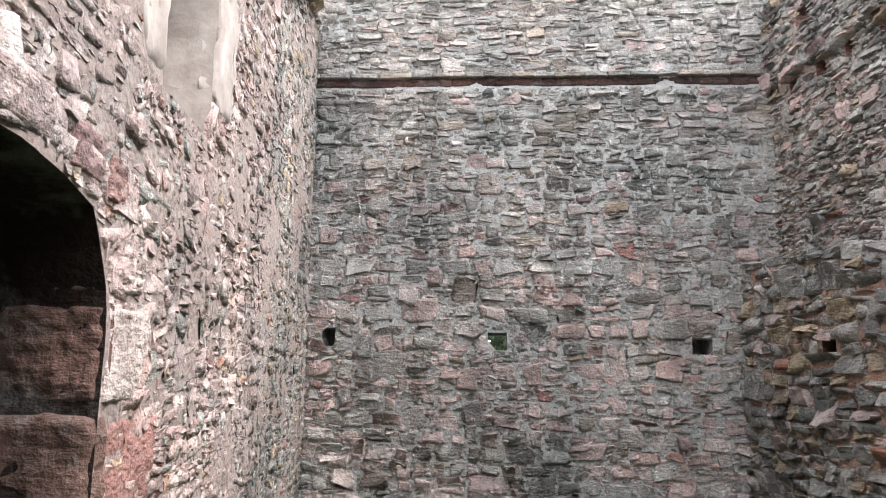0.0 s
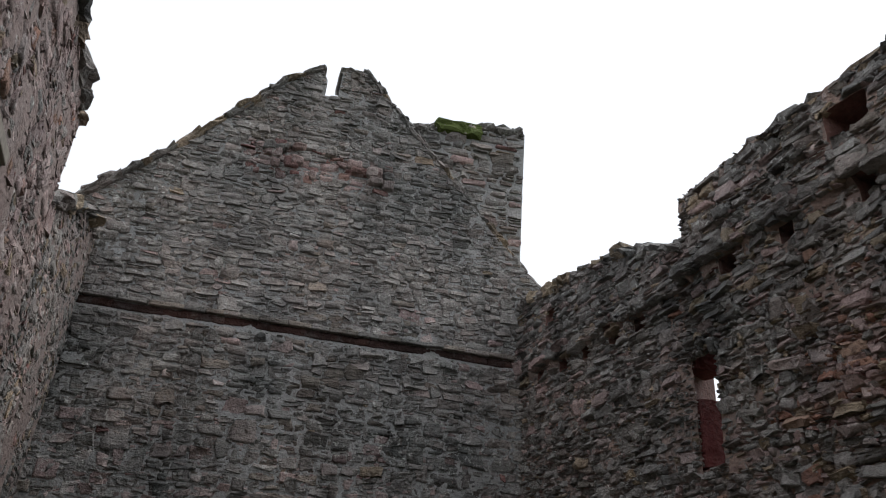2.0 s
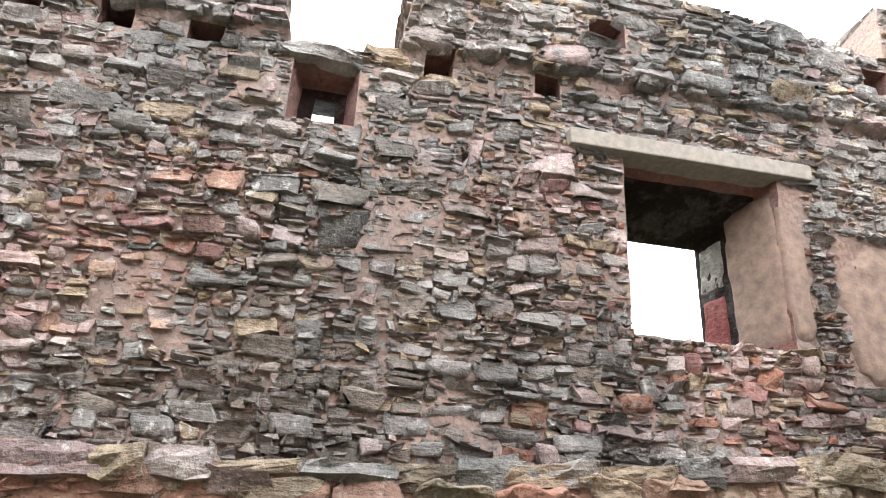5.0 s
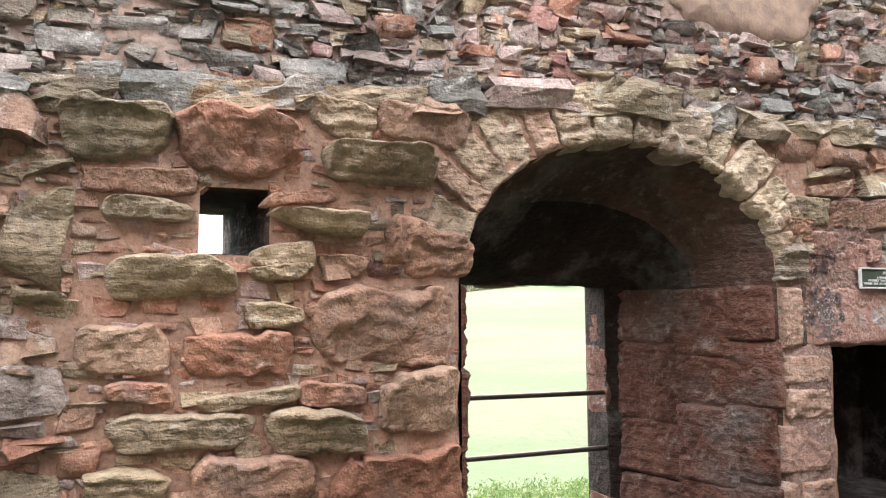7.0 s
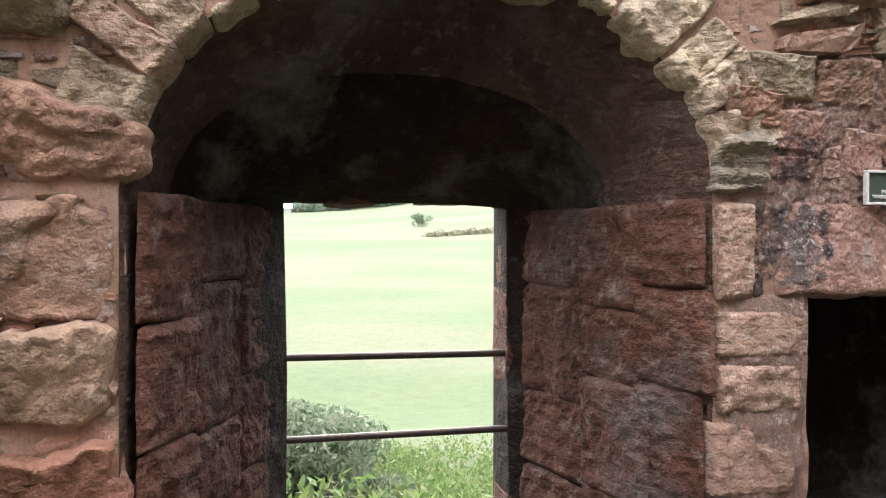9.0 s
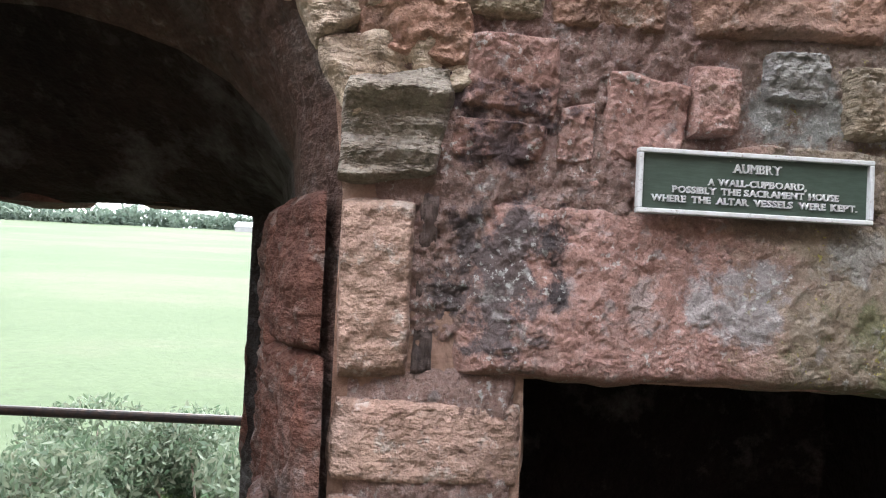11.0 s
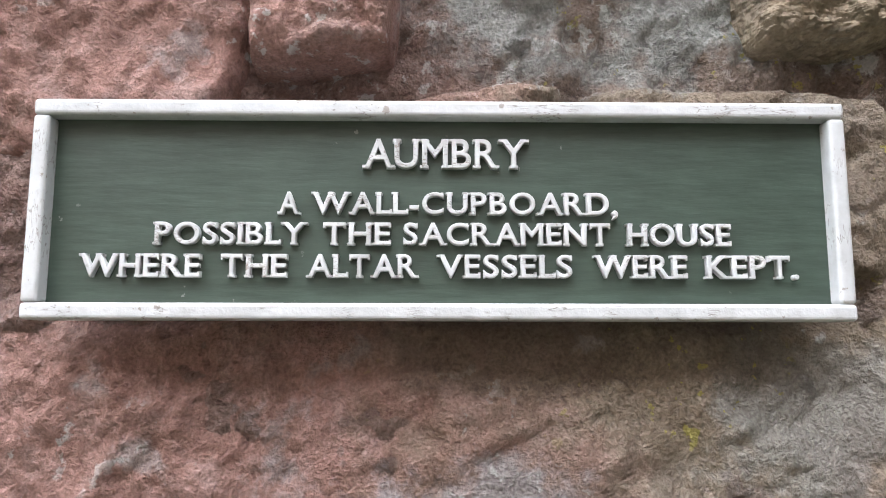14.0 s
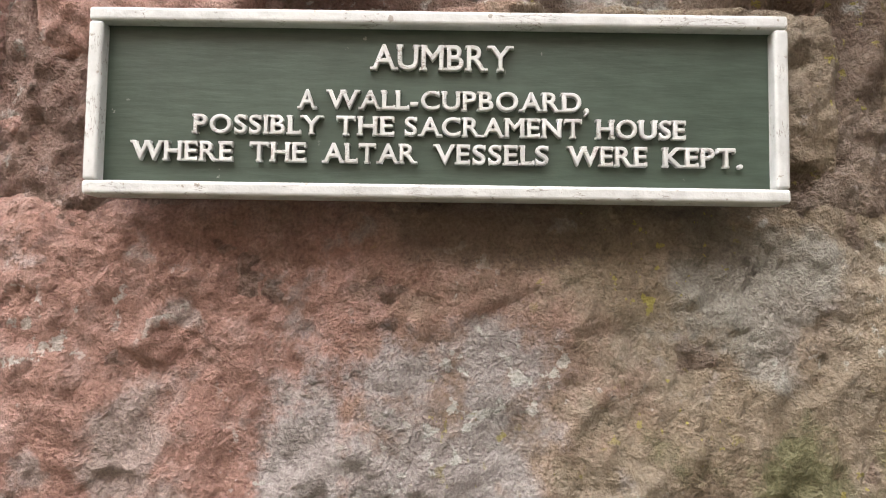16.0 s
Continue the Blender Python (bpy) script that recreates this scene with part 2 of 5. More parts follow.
def wall_core(name, m, outline, holes, thick, mats, seed, step=0.16, relief=0.022, off=None, recess=0.012, soot_shade_holes=(), shade_from=0.4):
    """The mortared core of a wall, with its openings. holes: lists of (polygon, depth); a list that ends at the wall's thickness goes right through."""
    from mathutils import geometry
    off = off or (lambda u, v: 0.0)

    def face(u, v):
        return off(u, v) - recess + wobble(u, v, seed, 1.1, relief) + wobble(u, v, seed + 3, 4.0, relief) + wobble(u, v, seed + 4, 9.0, relief * 0.6)

    verts, faces, slots = [], [], []

    def sheet(hole_polys, back):
        loops = [fine_loop(outline, step)] + [fine_loop(h, step * 0.6) for h in hole_polys]
        pts, edges = [], []
        for loop in loops:
            b = len(pts)
            pts += loop
            edges += [(b + i, b + (i + 1) % len(loop)) for i in range(len(loop))]
        us, vs = [p[0] for p in outline], [p[1] for p in outline]
        grid = step if not back else 1.5
        for i in range(int((max(us) - min(us)) / grid)):
            for j in range(int((max(vs) - min(vs)) / grid)):
                pts.append((min(us) + (i + 0.5 + 0.3 * math.sin(i * 7 + j * 3)) * grid, min(vs) + (j + 0.5 + 0.3 * math.cos(i * 5 + j * 11)) * grid))
        vv, _, ff, _, _, _ = geometry.delaunay_2d_cdt([Vector(p) for p in pts], edges, [], 0, 1e-5)
        b = len(verts)
        verts.extend([(p[0], p[1], -thick if back else face(p[0], p[1])) for p in vv])
        for f in ff:
            c = (sum(vv[k][0] for k in f) / 3, sum(vv[k][1] for k in f) / 3)
            if inside(c, outline) and not any(inside(c, h) for h in hole_polys):
                g = [b + k for k in f]
                faces.append(g[::-1] if back else g)
                slots.append(0)

    def tube(sections, cap, slot, flip, soot_shade=False):
        rings = []
        for (pa, da), (pb, db) in zip(sections, sections[1:]):
            n = max(1, int(abs(db - da) / 0.2))
            for k in range(n):
                f = k / n
                rings.append(([(a[0] + (b[0] - a[0]) * f, a[1] + (b[1] - a[1]) * f) for a, b in zip(pa, pb)], da + (db - da) * f))
        rings.append(sections[-1])
        b, n = len(verts), len(rings[0][0])
        for k, (poly, d) in enumerate(rings):
            for p in poly:
                z = face(p[0], p[1]) if d == 0 else -d
                e = 0.0 if k == 0 or d >= thick else 1.0
                verts.append((p[0] + e * wobble(p[1] + d * 2, p[0], seed + 9, 4, 0.02), p[1] + e * wobble(p[0] + d * 2, p[1], seed + 11, 4, 0.02), z))
        for k in range(len(rings) - 1):
            for i in range(n):
                a, c = b + k * n + i, b + k * n + (i + 1) % n
                q = [a, c, c + n, a + n]
                faces.append(q[::-1] if flip else q)
                # Slot 2: near-black lining that colours in soot and deep shade.
                slots.append(2 if soot_shade and (cap or rings[k][1] > shade_from) else slot)
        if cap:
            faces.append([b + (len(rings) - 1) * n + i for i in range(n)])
            slots.append(2 if soot_shade else slot)

    sheet([h[0][0] for h in holes], False)
    sheet([h[-1][0] for h in holes if h[-1][1] >= thick], True)
    loop = fine_loop(outline, step)
    tube([(loop, 0), (loop, thick)], False, 0, False)
    for index, h in enumerate(holes):
        through_wall = h[-1][1] >= thick
        soot_shade = index in soot_shade_holes
        if len(h[0][0]) > 8:
            tube(h, not through_wall, 1, True, soot_shade)
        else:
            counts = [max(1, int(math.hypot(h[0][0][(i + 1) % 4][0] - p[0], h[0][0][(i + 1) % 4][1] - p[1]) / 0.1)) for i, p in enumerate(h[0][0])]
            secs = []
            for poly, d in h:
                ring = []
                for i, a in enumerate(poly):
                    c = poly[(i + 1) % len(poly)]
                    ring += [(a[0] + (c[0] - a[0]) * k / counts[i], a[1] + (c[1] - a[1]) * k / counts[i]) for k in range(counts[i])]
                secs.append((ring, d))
            tube(secs, not through_wall, 1, True, soot_shade)
    pts = [m @ Vector(p) for p in verts]
    return raw(name, pts, faces, mats, None, slots)


def courses(outline, holes, seed, h=(0.10, 0.2), stretch=(1.1, 2.8), gap=0.02, drop=None, ragged=0.3, shard=0.12):
    """Quads of roughly coursed rubble inside outline and outside holes."""
    rng = random.Random(seed)
    us, vs = [p[0] for p in outline], [p[1] for p in outline]
    u_min, u_max, v, v_max = min(us), max(us), min(vs), max(vs)
    boxes = [(min(p[0] for p in q) - 0.03, max(p[0] for p in q) + 0.03, min(p[1] for p in q) - 0.03, max(p[1] for p in q) + 0.03, q) for q in holes]

    def bad(p):
        if not inside(p, outline):
            return True
        return any(b[0] < p[0] < b[1] and b[2] < p[1] < b[3] and inside(p, b[4]) for b in boxes)

    quads, k = [], 0
    while v < v_max:
        height = rng.uniform(*h)
        u = u_min - rng.uniform(0, 0.3)
        while u < u_max:
            width = height * rng.uniform(*stretch)
            tall = height * (1.0 if rng.random() > 0.2 else rng.uniform(1.3, 1.9))

            def line(x, j, base):
                return base + ragged * h[0] * noise.noise(Vector((x * 1.3, j * 3.7, seed)))

            g = gap * rng.uniform(0.4, 1.5)
            slant = rng.uniform(-0.25, 0.25) * height
            parts = [(0.0, 1.0)] if rng.random() > 0.16 else [(0.0, 0.48), (0.52, 1.0)]
            for lo, hi in parts:
                va, vb = line(u, k, v), line(u + width, k, v)
                vc, vd = line(u + width, k + 1, v + height) + tall - height, line(u, k + 1, v + height) + tall - height
                jit = [rng.uniform(-shard, shard) * height for _ in range(8)]
                q = [(u + g + jit[4], va + (vd - va) * lo + g + jit[0]), (u + width - g + jit[5], vb + (vc - vb) * lo + g + jit[1]),
                     (u + width - g + slant + jit[6], vb + (vc - vb) * hi - g + jit[2]), (u + g + slant + jit[7], va + (vd - va) * hi - g + jit[3])]
                c = (sum(p[0] for p in q) / 4, sum(p[1] for p in q) / 4)
                if bad(c) or (drop and drop(c[0], c[1], rng)):
                    continue
                fixed = []
                for p in q:
                    if bad(p):
                        a, b = 0.0, 1.0
                        for _ in range(6):
                            t = (a + b) / 2
                            if bad((c[0] + (p[0] - c[0]) * t, c[1] + (p[1] - c[1]) * t)):
                                b = t
                            else:
                                a = t
                        p = (c[0] + (p[0] - c[0]) * a, c[1] + (p[1] - c[1]) * a)
                    fixed.append(p)
                quads.append(fixed)
            u += width
        v += height
        k += 1
    return quads


def stone_verts(quads, nu, nv, seed, proud, off, rough=0.012, sink=0.06, tilt=0.2, cut=0.13, ledge=0.0):
    """Vertices (stones, nv, nu, 3) of stones with rounded corners and uneven faces, in a wall's frame."""
    rng = np.random.default_rng(seed)
    q = np.array(quads)
    n = len(q)
    a, b = np.linspace(0, 1, nu), np.linspace(0, 1, nv)
    a = np.clip(np.tile(a, (nv, 1))[None] + 0, 0, 1)
    b = np.clip(np.tile(b[:, None], (1, nu))[None] + 0, 0, 1)
    # inner lines lie near the rim, so that the face is broad and its edge tight
    a, b = [np.sign(t - 0.5) * np.abs(2 * t - 1) ** 0.28 / 2 + 0.5 for t in (a, b)]
    x, y = 2 * a - 1, 2 * b - 1
    pull = 1 - cut * (x * x) * (y * y)
    x, y = x * pull, y * pull
    a, b = (x + 1) / 2, (y + 1) / 2
    p = (q[:, 0, None, None] * ((1 - a) * (1 - b))[..., None] + q[:, 1, None, None] * (a * (1 - b))[..., None]
         + q[:, 2, None, None] * (a * b)[..., None] + q[:, 3, None, None] * ((1 - a) * b)[..., None])
    size = np.sqrt(np.abs((q[:, 1, 0] - q[:, 0, 0]) * (q[:, 3, 1] - q[:, 0, 1])) + 1e-5)[:, None, None]
    rim = np.zeros((1, nv, nu), bool)
    rim[:, 0, :], rim[:, -1, :], rim[:, :, 0], rim[:, :, -1] = True, True, True, True
    jit = rng.normal(0, 0.055, (n, nv, nu, 2)) * size[..., None]
    p = p + jit
    out = rng.uniform(proud[0], proud[1], (n, 1, 1))
    lean = rng.normal(0, tilt, (n, 1, 1)) * (b - 0.5) * size + rng.normal(0, tilt * 0.7, (n, 1, 1)) * (a - 0.5) * size
    w = out * (1 - 0.1 * (x ** 2 + y ** 2)) + np.maximum(lean, -0.8 * out) + rng.normal(0, rough, (n, nv, nu))
    w = w + rng.normal(0, ledge, (n, nv, 1)) * np.minimum(size * 6, 1.0)
    base = np.array([[off(c[0], c[1])] for c in q.mean(1)])[..., None]
    w = np.where(rim, -sink, w) + base
    return np.concatenate([p, w[..., None]], -1)


def patch_faces(nu, nv):
    return [(j * nu + i, j * nu + i + 1, (j + 1) * nu + i + 1, (j + 1) * nu + i) for j in range(nv - 1) for i in range(nu - 1)]


def lay_stones(wall, m, quads, seed, proud, off, choose, near=None, nu=5, nv=5, rough=0.012, sink=0.05, tilt=0.2, name="stone", soft=0.3, pull=0.13, ledge=0.0):
    """Lays stones on a wall: those in the near stretch as pieces, the rest as one mass."""
    pts = stone_verts(quads, nu, nv, seed, proud, off, rough, sink, tilt, pull, ledge)
    rng = random.Random(seed + 5)
    kinds = [choose((q[0][0] + q[2][0]) / 2, (q[0][1] + q[2][1]) / 2, rng) for q in quads]
    mw = np.array(m)
    flat = pts.reshape(len(quads), nu * nv, 3) @ mw[:3, :3].T + mw[:3, 3]
    pf = patch_faces(nu, nv)
    order = range(len(quads))
    pieces = set()
    if near:
        inner = [i for i in order if near[0] < quads[i][0][0] < near[1] and near[2] < quads[i][0][1] < near[3]]
        pieces = set(sorted(inner, key=lambda i: -abs((quads[i][2][0] - quads[i][0][0]) * (quads[i][2][1] - quads[i][0][1])))[:290])
    for i in sorted(pieces):
        c = flat[i].mean(0)
        ob = raw(name, (flat[i] - c).tolist(), pf, [PIECE[SORTS[kinds[i]]]], wall, None, rng.random() < soft)
        ob.location = c
    rest = [i for i in order if i not in pieces]
    if rest:
        verts = flat[rest].reshape(-1, 3).tolist()
        faces, slots, k = [], [], nu * nv
        for r, i in enumerate(rest):
            faces += [tuple(r * k + j for j in f) for f in pf]
            slots += [kinds[i]] * len(pf)
        ob = raw("rubble", verts, faces, [STONE[k] for k in SORTS], wall, slots)
        ob.data.polygons.foreach_set("use_smooth", np.repeat(np.random.default_rng(seed).random(len(rest)) < soft, len(pf)))
        tagged(ob, "mass of small weathered sandstone rubble", kind="stuff")


def flat(u, v):
    return 0.0


def blend(weights):
    """A chooser of stone kinds: weights(u, v) gives the shares of grey, pink, red and buff."""
    def choose(u, v, rng):
        share = [max(0.0, x) ** 1.6 for x in weights(u, v)]
        return rng.choices(range(len(share)), share)[0]
    return choose


def rock(name, lo, hi, seed, mat, parent, jitter=0.18, cuts=2):
    """A rough block between two corners."""
    bm = bmesh.new()
    bmesh.ops.create_cube(bm, size=1)
    bmesh.ops.subdivide_edges(bm, edges=bm.edges[:], cuts=cuts, use_grid_fill=True)
    size = [hi[i] - lo[i] for i in range(3)]
    for v in bm.verts:
        d = v.co.normalized() * 0.62
        c = v.co.lerp(d, 0.28)
        k = noise.noise_vector(c * 2.3 + Vector((seed * 3.1, seed, 0))) * jitter
        v.co = Vector([lo[i] + (c[i] + 0.5 + k[i]) * size[i] for i in range(3)])
    return part(name, bm, mat, parent)


def fill_rubble(wall, m, outline, holes, seed, off, choose, h=(0.035, 0.075), proud=(0.0, 0.035), sink=0.04):
    """Small packing stones between the large ones."""
    quads = courses(outline, holes, seed, h, (1.0, 2.8), 0.006, None, 0.6, 0.3)
    lay_stones(wall, m, quads, seed + 1, proud, off, choose, None, 4, 4, 0.006, sink, 0.3)



def slab(wall, m, u0, u1, v0, v1, sort, proud=0.05, seed=1, lean=0.0, name="stone", n=26, rough=0.02, depth=0.07, off=None, mat=None, corner=0.14, skew=0.03, wave=0.12, strata=0.5, grain=0.0, follow=False):
    """A large dressed or weathered block, with a rounded rim and an uneven face."""
    rng = random.Random(seed * 77 + 5)
    nu = n
    nv = max(8, min(n, int(n * (v1 - v0) / (u1 - u0)) + 3))
    s = [rng.uniform(-skew, skew) for _ in range(8)]
    q = [(u0 + s[0], v0 + s[1]), (u1 + s[2], v0 + s[3]), (u1 + s[4], v1 + s[5]), (u0 + s[6], v1 + s[7])]
    size = min(u1 - u0, v1 - v0)
    verts = []
    base = off((u0 + u1) / 2, (v0 + v1) / 2) if off else 0.0
    for j in range(nv):
        for i in range(nu):
            x, y = 2 * i / (nu - 1) - 1, 2 * j / (nv - 1) - 1
            x, y = math.copysign(abs(x) ** 0.75, x), math.copysign(abs(y) ** 0.75, y)
            k = 1 - corner * (x * x * y * y) ** 1.5
            a, b = (x * k + 1) / 2, (y * k + 1) / 2
            u = (q[0][0] * (1 - a) + q[1][0] * a) * (1 - b) + (q[3][0] * (1 - a) + q[2][0] * a) * b
            v = (q[0][1] * (1 - a) + q[1][1] * a) * (1 - b) + (q[3][1] * (1 - a) + q[2][1] * a) * b
            edge = max(abs(x), abs(y))
            round_ = 1 - max(0.0, (edge - 0.7) / 0.3) ** 4
            p = Vector((u * 3, v * 3, seed * 4.1))
            bumps = 1.2 * noise.noise(p) + 0.55 * noise.noise(p * 2.7) + 0.42 * noise.noise(p * 6.3) + 0.34 * noise.noise(p * 15) + 0.25 * noise.noise(p * 34) - 0.9 * abs(noise.noise(p * 3.3 + Vector((0, 0, 5)))) + strata * noise.noise(Vector((u * 2, v * 22, seed)))
            if grain:
                fine = noise.noise(p * 9 + Vector((3, 0, 0))) + 0.7 * noise.noise(p * 19) + 0.5 * noise.noise(p * 41) + 0.4 * noise.noise(p * 85)
                bumps += grain / rough * fine
            w = -depth + (depth + proud) * round_ + rough * bumps * (0.35 + 0.65 * round_) + lean * (b - 0.5) * size
            if edge > 0.99:
                w = -depth
            ju = noise.noise(p * 1.3 + Vector((9, 0, 0))) + 0.6 * noise.noise(p * 4 + Vector((9, 0, 0)))
            jv = noise.noise(p * 1.3 + Vector((0, 9, 0))) + 0.6 * noise.noise(p * 4 + Vector((0, 9, 0)))
            if follow:
                base = off(u, v)
            verts.append(m @ Vector((u + wave * size * ju, v + wave * size * jv, base + w)))
    c = sum(verts, Vector()) / len(verts)
    ob = raw(name, [v - c for v in verts], patch_faces(nu, nv), [mat or PIECE[sort]], wall, None, True)
    ob.location = c
    return ob


def cap_stones(wall, m, line, thick, seed, size=(0.22, 0.5), high=(0.08, 0.18), sorts="grey grey buff", over=0.04):
    """Loose blocks along the broken top of a wall."""
    rng = random.Random(seed)
    for a, b in zip(line, line[1:]):
        span = math.hypot(b[0] - a[0], b[1] - a[1])
        t = 0.0
        while t < span:
            w = rng.uniform(*size)
            f = min(1.0, (t + w / 2) / span)
            u, v, h = a[0] + (b[0] - a[0]) * f, a[1] + (b[1] - a[1]) * f, rng.uniform(*high)
            turn = math.atan2(b[1] - a[1], b[0] - a[0]) + rng.uniform(-0.08, 0.08)
            lo, hi = (-w / 2 * 1.05, -h * 0.9, -thick * rng.uniform(0.5, 1)), (w / 2 * 1.05, h * rng.uniform(0.3, 0.75), over + rng.uniform(-0.02, 0.05))
            ob = rock("coping_stone", lo, hi, rng.random() * 50, PIECE[rng.choice(sorts.split())], wall)
            ob.matrix_local = m @ Matrix.Translation((u, v, 0)) @ Matrix.Rotation(turn, 4, "Z")
            t += w


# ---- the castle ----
# Hearth soot; elsewhere its near-black puts deep openings' shade into the colour.
SOOT_SHADE = stone_material("soot_shade_stone", [(0.014, 0.0092, 0.008), (0.02, 0.0124, 0.0104)], False, 0.03, 1.0, 0.0, 0.7, 0.3)
X_UP, X_LOW, X_WEST = 5.82, 5.325, -1.58
Y_E, Y_W = 11.3, -10.0


def ey(y):
    return Y_E - y


def wy(y):
    return y - Y_W


M_NORTH = wall_frame((-1.6, 12.1, 0), (7.45, -0.9))
M_EAST = wall_frame((X_UP, Y_E, 0), (0, -1))
M_LOW = wall_frame((X_LOW, Y_E, 0), (0, -1))
M_WEST = wall_frame((X_WEST, Y_W, 0), (0, 1))

# north gable wall
north_line = [(-1.2, -0.9), (8.6, -0.9), (8.6, 7.3), (7.9, 7.95), (5.14, 11.02), (4.45, 11.75), (4.1, 12.2), (3.85, 12.25), (3.56, 12.1), (3.54, 11.46),
              (3.25, 11.42), (3.28, 11.8), (3.12, 12.14), (2.9, 11.95), (2.52, 11.62), (1.91, 10.83), (0.6, 9.29), (-0.25, 8.45), (-1.2, 7.5)]
putlogs = [rect(0.28, 0.5, 1.93, 2.22), rect(2.95, 3.26, 1.9, 2.18), rect(6.14, 6.45, 1.88, 2.14), rect(6.3, 6.43, 4.1, 4.18)]
north_holes = [[(p, 0), (p, 1.2)] if i == 1 else [(p, 0), (p, 0.6)] for i, p in enumerate(putlogs)]


def north_off(u, v):
    return wobble(u, v, 2, 0.5, 0.05) + (0.0 if v < 6.3 else -0.03)


wall_north = wall_core("wall_north", M_NORTH, north_line, north_holes, 1.2, [MORTAR_GREY, MORTAR_GREY], 1, off=north_off, recess=0.004, relief=0.014)
tagged(wall_north, "tall ruined gable wall of grey and pink sandstone rubble", "wall", kind="structure")


def north_mix(u, v):
    r = max(0.0, min(1.0, (6.0 - v) / 4.0)) + 0.5 * noise.noise(Vector((u * 0.6, v * 0.6, 3)))
    scar = 1.0 if abs(v - 9.7) < 0.35 and 2.0 < u < 4.7 else 0.0
    return [1.5 - 0.9 * max(0, min(1, r)), 0.14 + 0.6 * max(0, r) + scar, 0.02 + 0.14 * max(0, r - 0.4) + scar, 0.04, 0.0, 0.12 + 0.8 * max(0.0, noise.noise(Vector((u * 0.7, v * 0.25, 21))))]


# Dark red chase stone, blackened further so the recess's shade is in its colour.
CHASE_SHADED = stone_material("chase_stone_shaded", [(0.06, 0.031, 0.025), (0.075, 0.0425, 0.035), (0.05, 0.03, 0.026)], True, 0.1, 1.0, 0.0, 0.5, 0.5)
gap_line = rect(-1, 9, 6.27, 6.47)
fill_rubble(wall_north, M_NORTH, north_line, putlogs + [gap_line], 111, north_off, blend(north_mix), (0.05, 0.1), (-0.02, 0.012))
quads = courses(north_line[:2] + [(8.6, 5.2), (-1.2, 5.2)], putlogs, 11, (0.13, 0.29), (0.9, 2.3), 0.014, None, 0.8, 0.2)
lay_stones(wall_north, M_NORTH, quads, 21, (0.0, 0.034), north_off, blend(north_mix), (-0.2, 7.2, 0.6, 5.2), 6, 6, 0.006, 0.05, 0.12, "stone", 0.8, 0.22)
quads = courses([(-1.2, 5.25), (8.6, 5.25)] + north_line[2:], putlogs + [gap_line], 17, (0.07, 0.17), (1.0, 3.2), 0.002, None, 0.9, 0.26)
lay_stones(wall_north, M_NORTH, quads, 27, (0.0, 0.042), north_off, blend(north_mix), None, 6, 5, 0.009, 0.05, 0.2, "stone", 0.4, 0.15, 0.005)

rng = random.Random(31)
u = -0.2
while u < 7.5:
    w = rng.uniform(0.25, 0.6)
    slab(wall_north, M_NORTH, u - 0.03, u + w + 0.03, 6.44, 6.53, rng.choice(["grey", "slate", "slate"]), 0.1, int(u * 50) + 900, 0.0, "string_course_stone", 12, 0.015, 0.1, north_off, None, 0.02, 0.012, 0.05)
    u += w
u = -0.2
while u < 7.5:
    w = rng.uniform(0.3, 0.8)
    slab(wall_north, M_NORTH, u - 0.07, u + w + 0.07, 6.29, 6.45, "red", 0.028, int(u * 50) + 1400, 0.0, "string_course_stone", 12, 0.02, 0.1, north_off, CHASE_SHADED, 0.02, 0.01, 0.04)
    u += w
for i in range(30):
    u, v = 1.95 + rng.uniform(0, 2.7), 9.4 + rng.uniform(0, 0.6)
    slab(wall_north, M_NORTH, u, u + rng.uniform(0.16, 0.34), v, v + rng.uniform(0.1, 0.2), rng.choice(["red", "pink", "pink", "grey"]), rng.uniform(0.08, 0.16), 950 + i, 0.3, "stone", 8, 0.03, 0.1, north_off)
cap_stones(wall_north, M_NORTH, [(8.3, 7.55), (7.9, 7.95), (5.14, 11.02), (4.45, 11.75), (4.1, 12.2), (3.6, 12.15)], 1.1, 41, (0.2, 0.45), (0.06, 0.12), "grey grey buff", -0.03)
cap_stones(wall_north, M_NORTH, [(3.2, 12.1), (2.52, 11.6), (1.91, 10.83), (0.6, 9.29), (-0.25, 8.45), (-1.1, 7.6)], 1.1, 42, (0.25, 0.6), (0.06, 0.13))

# the taller block that stands behind the gable
tower_line = [(4.6, 7.0), (7.62, 7.0), (7.6, 8.4), (7.66, 11.8), (6.6, 11.72), (6.5, 11.55), (5.6, 11.4), (4.6, 11.2)]
M_TOWER = M_NORTH @ Matrix.Translation((0, 0, -0.35))
wall_tower = wall_core("wall_tower", M_TOWER, tower_line, [], 1.6, [MORTAR_GREY, MORTAR_GREY], 6)
tagged(wall_tower, "square-topped grey rubble turret block behind the gable", "wall", kind="structure")
quads = courses(tower_line, [], 16, (0.09, 0.2), (1.6, 4.0), 0.012)
lay_stones(wall_tower, M_TOWER, quads, 26, (0.01, 0.05), flat, blend(lambda u, v: [1, 0.12 if v > 9.5 else 0.5, 0.03, 0.05, 0.0, 0.3]), (4.6, 7.6, 8.5, 12))
cap_stones(wall_tower, M_TOWER, [(7.6, 11.8), (6.6, 11.72), (6.5, 11.55), (5.0, 11.35)], 1.2, 43)

MOSS = plain_material("moss", (0.085, 0.115, 0.018), 0.95, 0, 0.5, 40, 1.0, 0.03)
for u, w in ((5.7, 0.6), (6.15, 0.45)):
    moss = rock("moss_cushion", (u, 11.4, -0.3), (u + w, 11.74, 0.1), u, MOSS, wall_tower, 0.3, 4)
    moss.matrix_local = M_TOWER

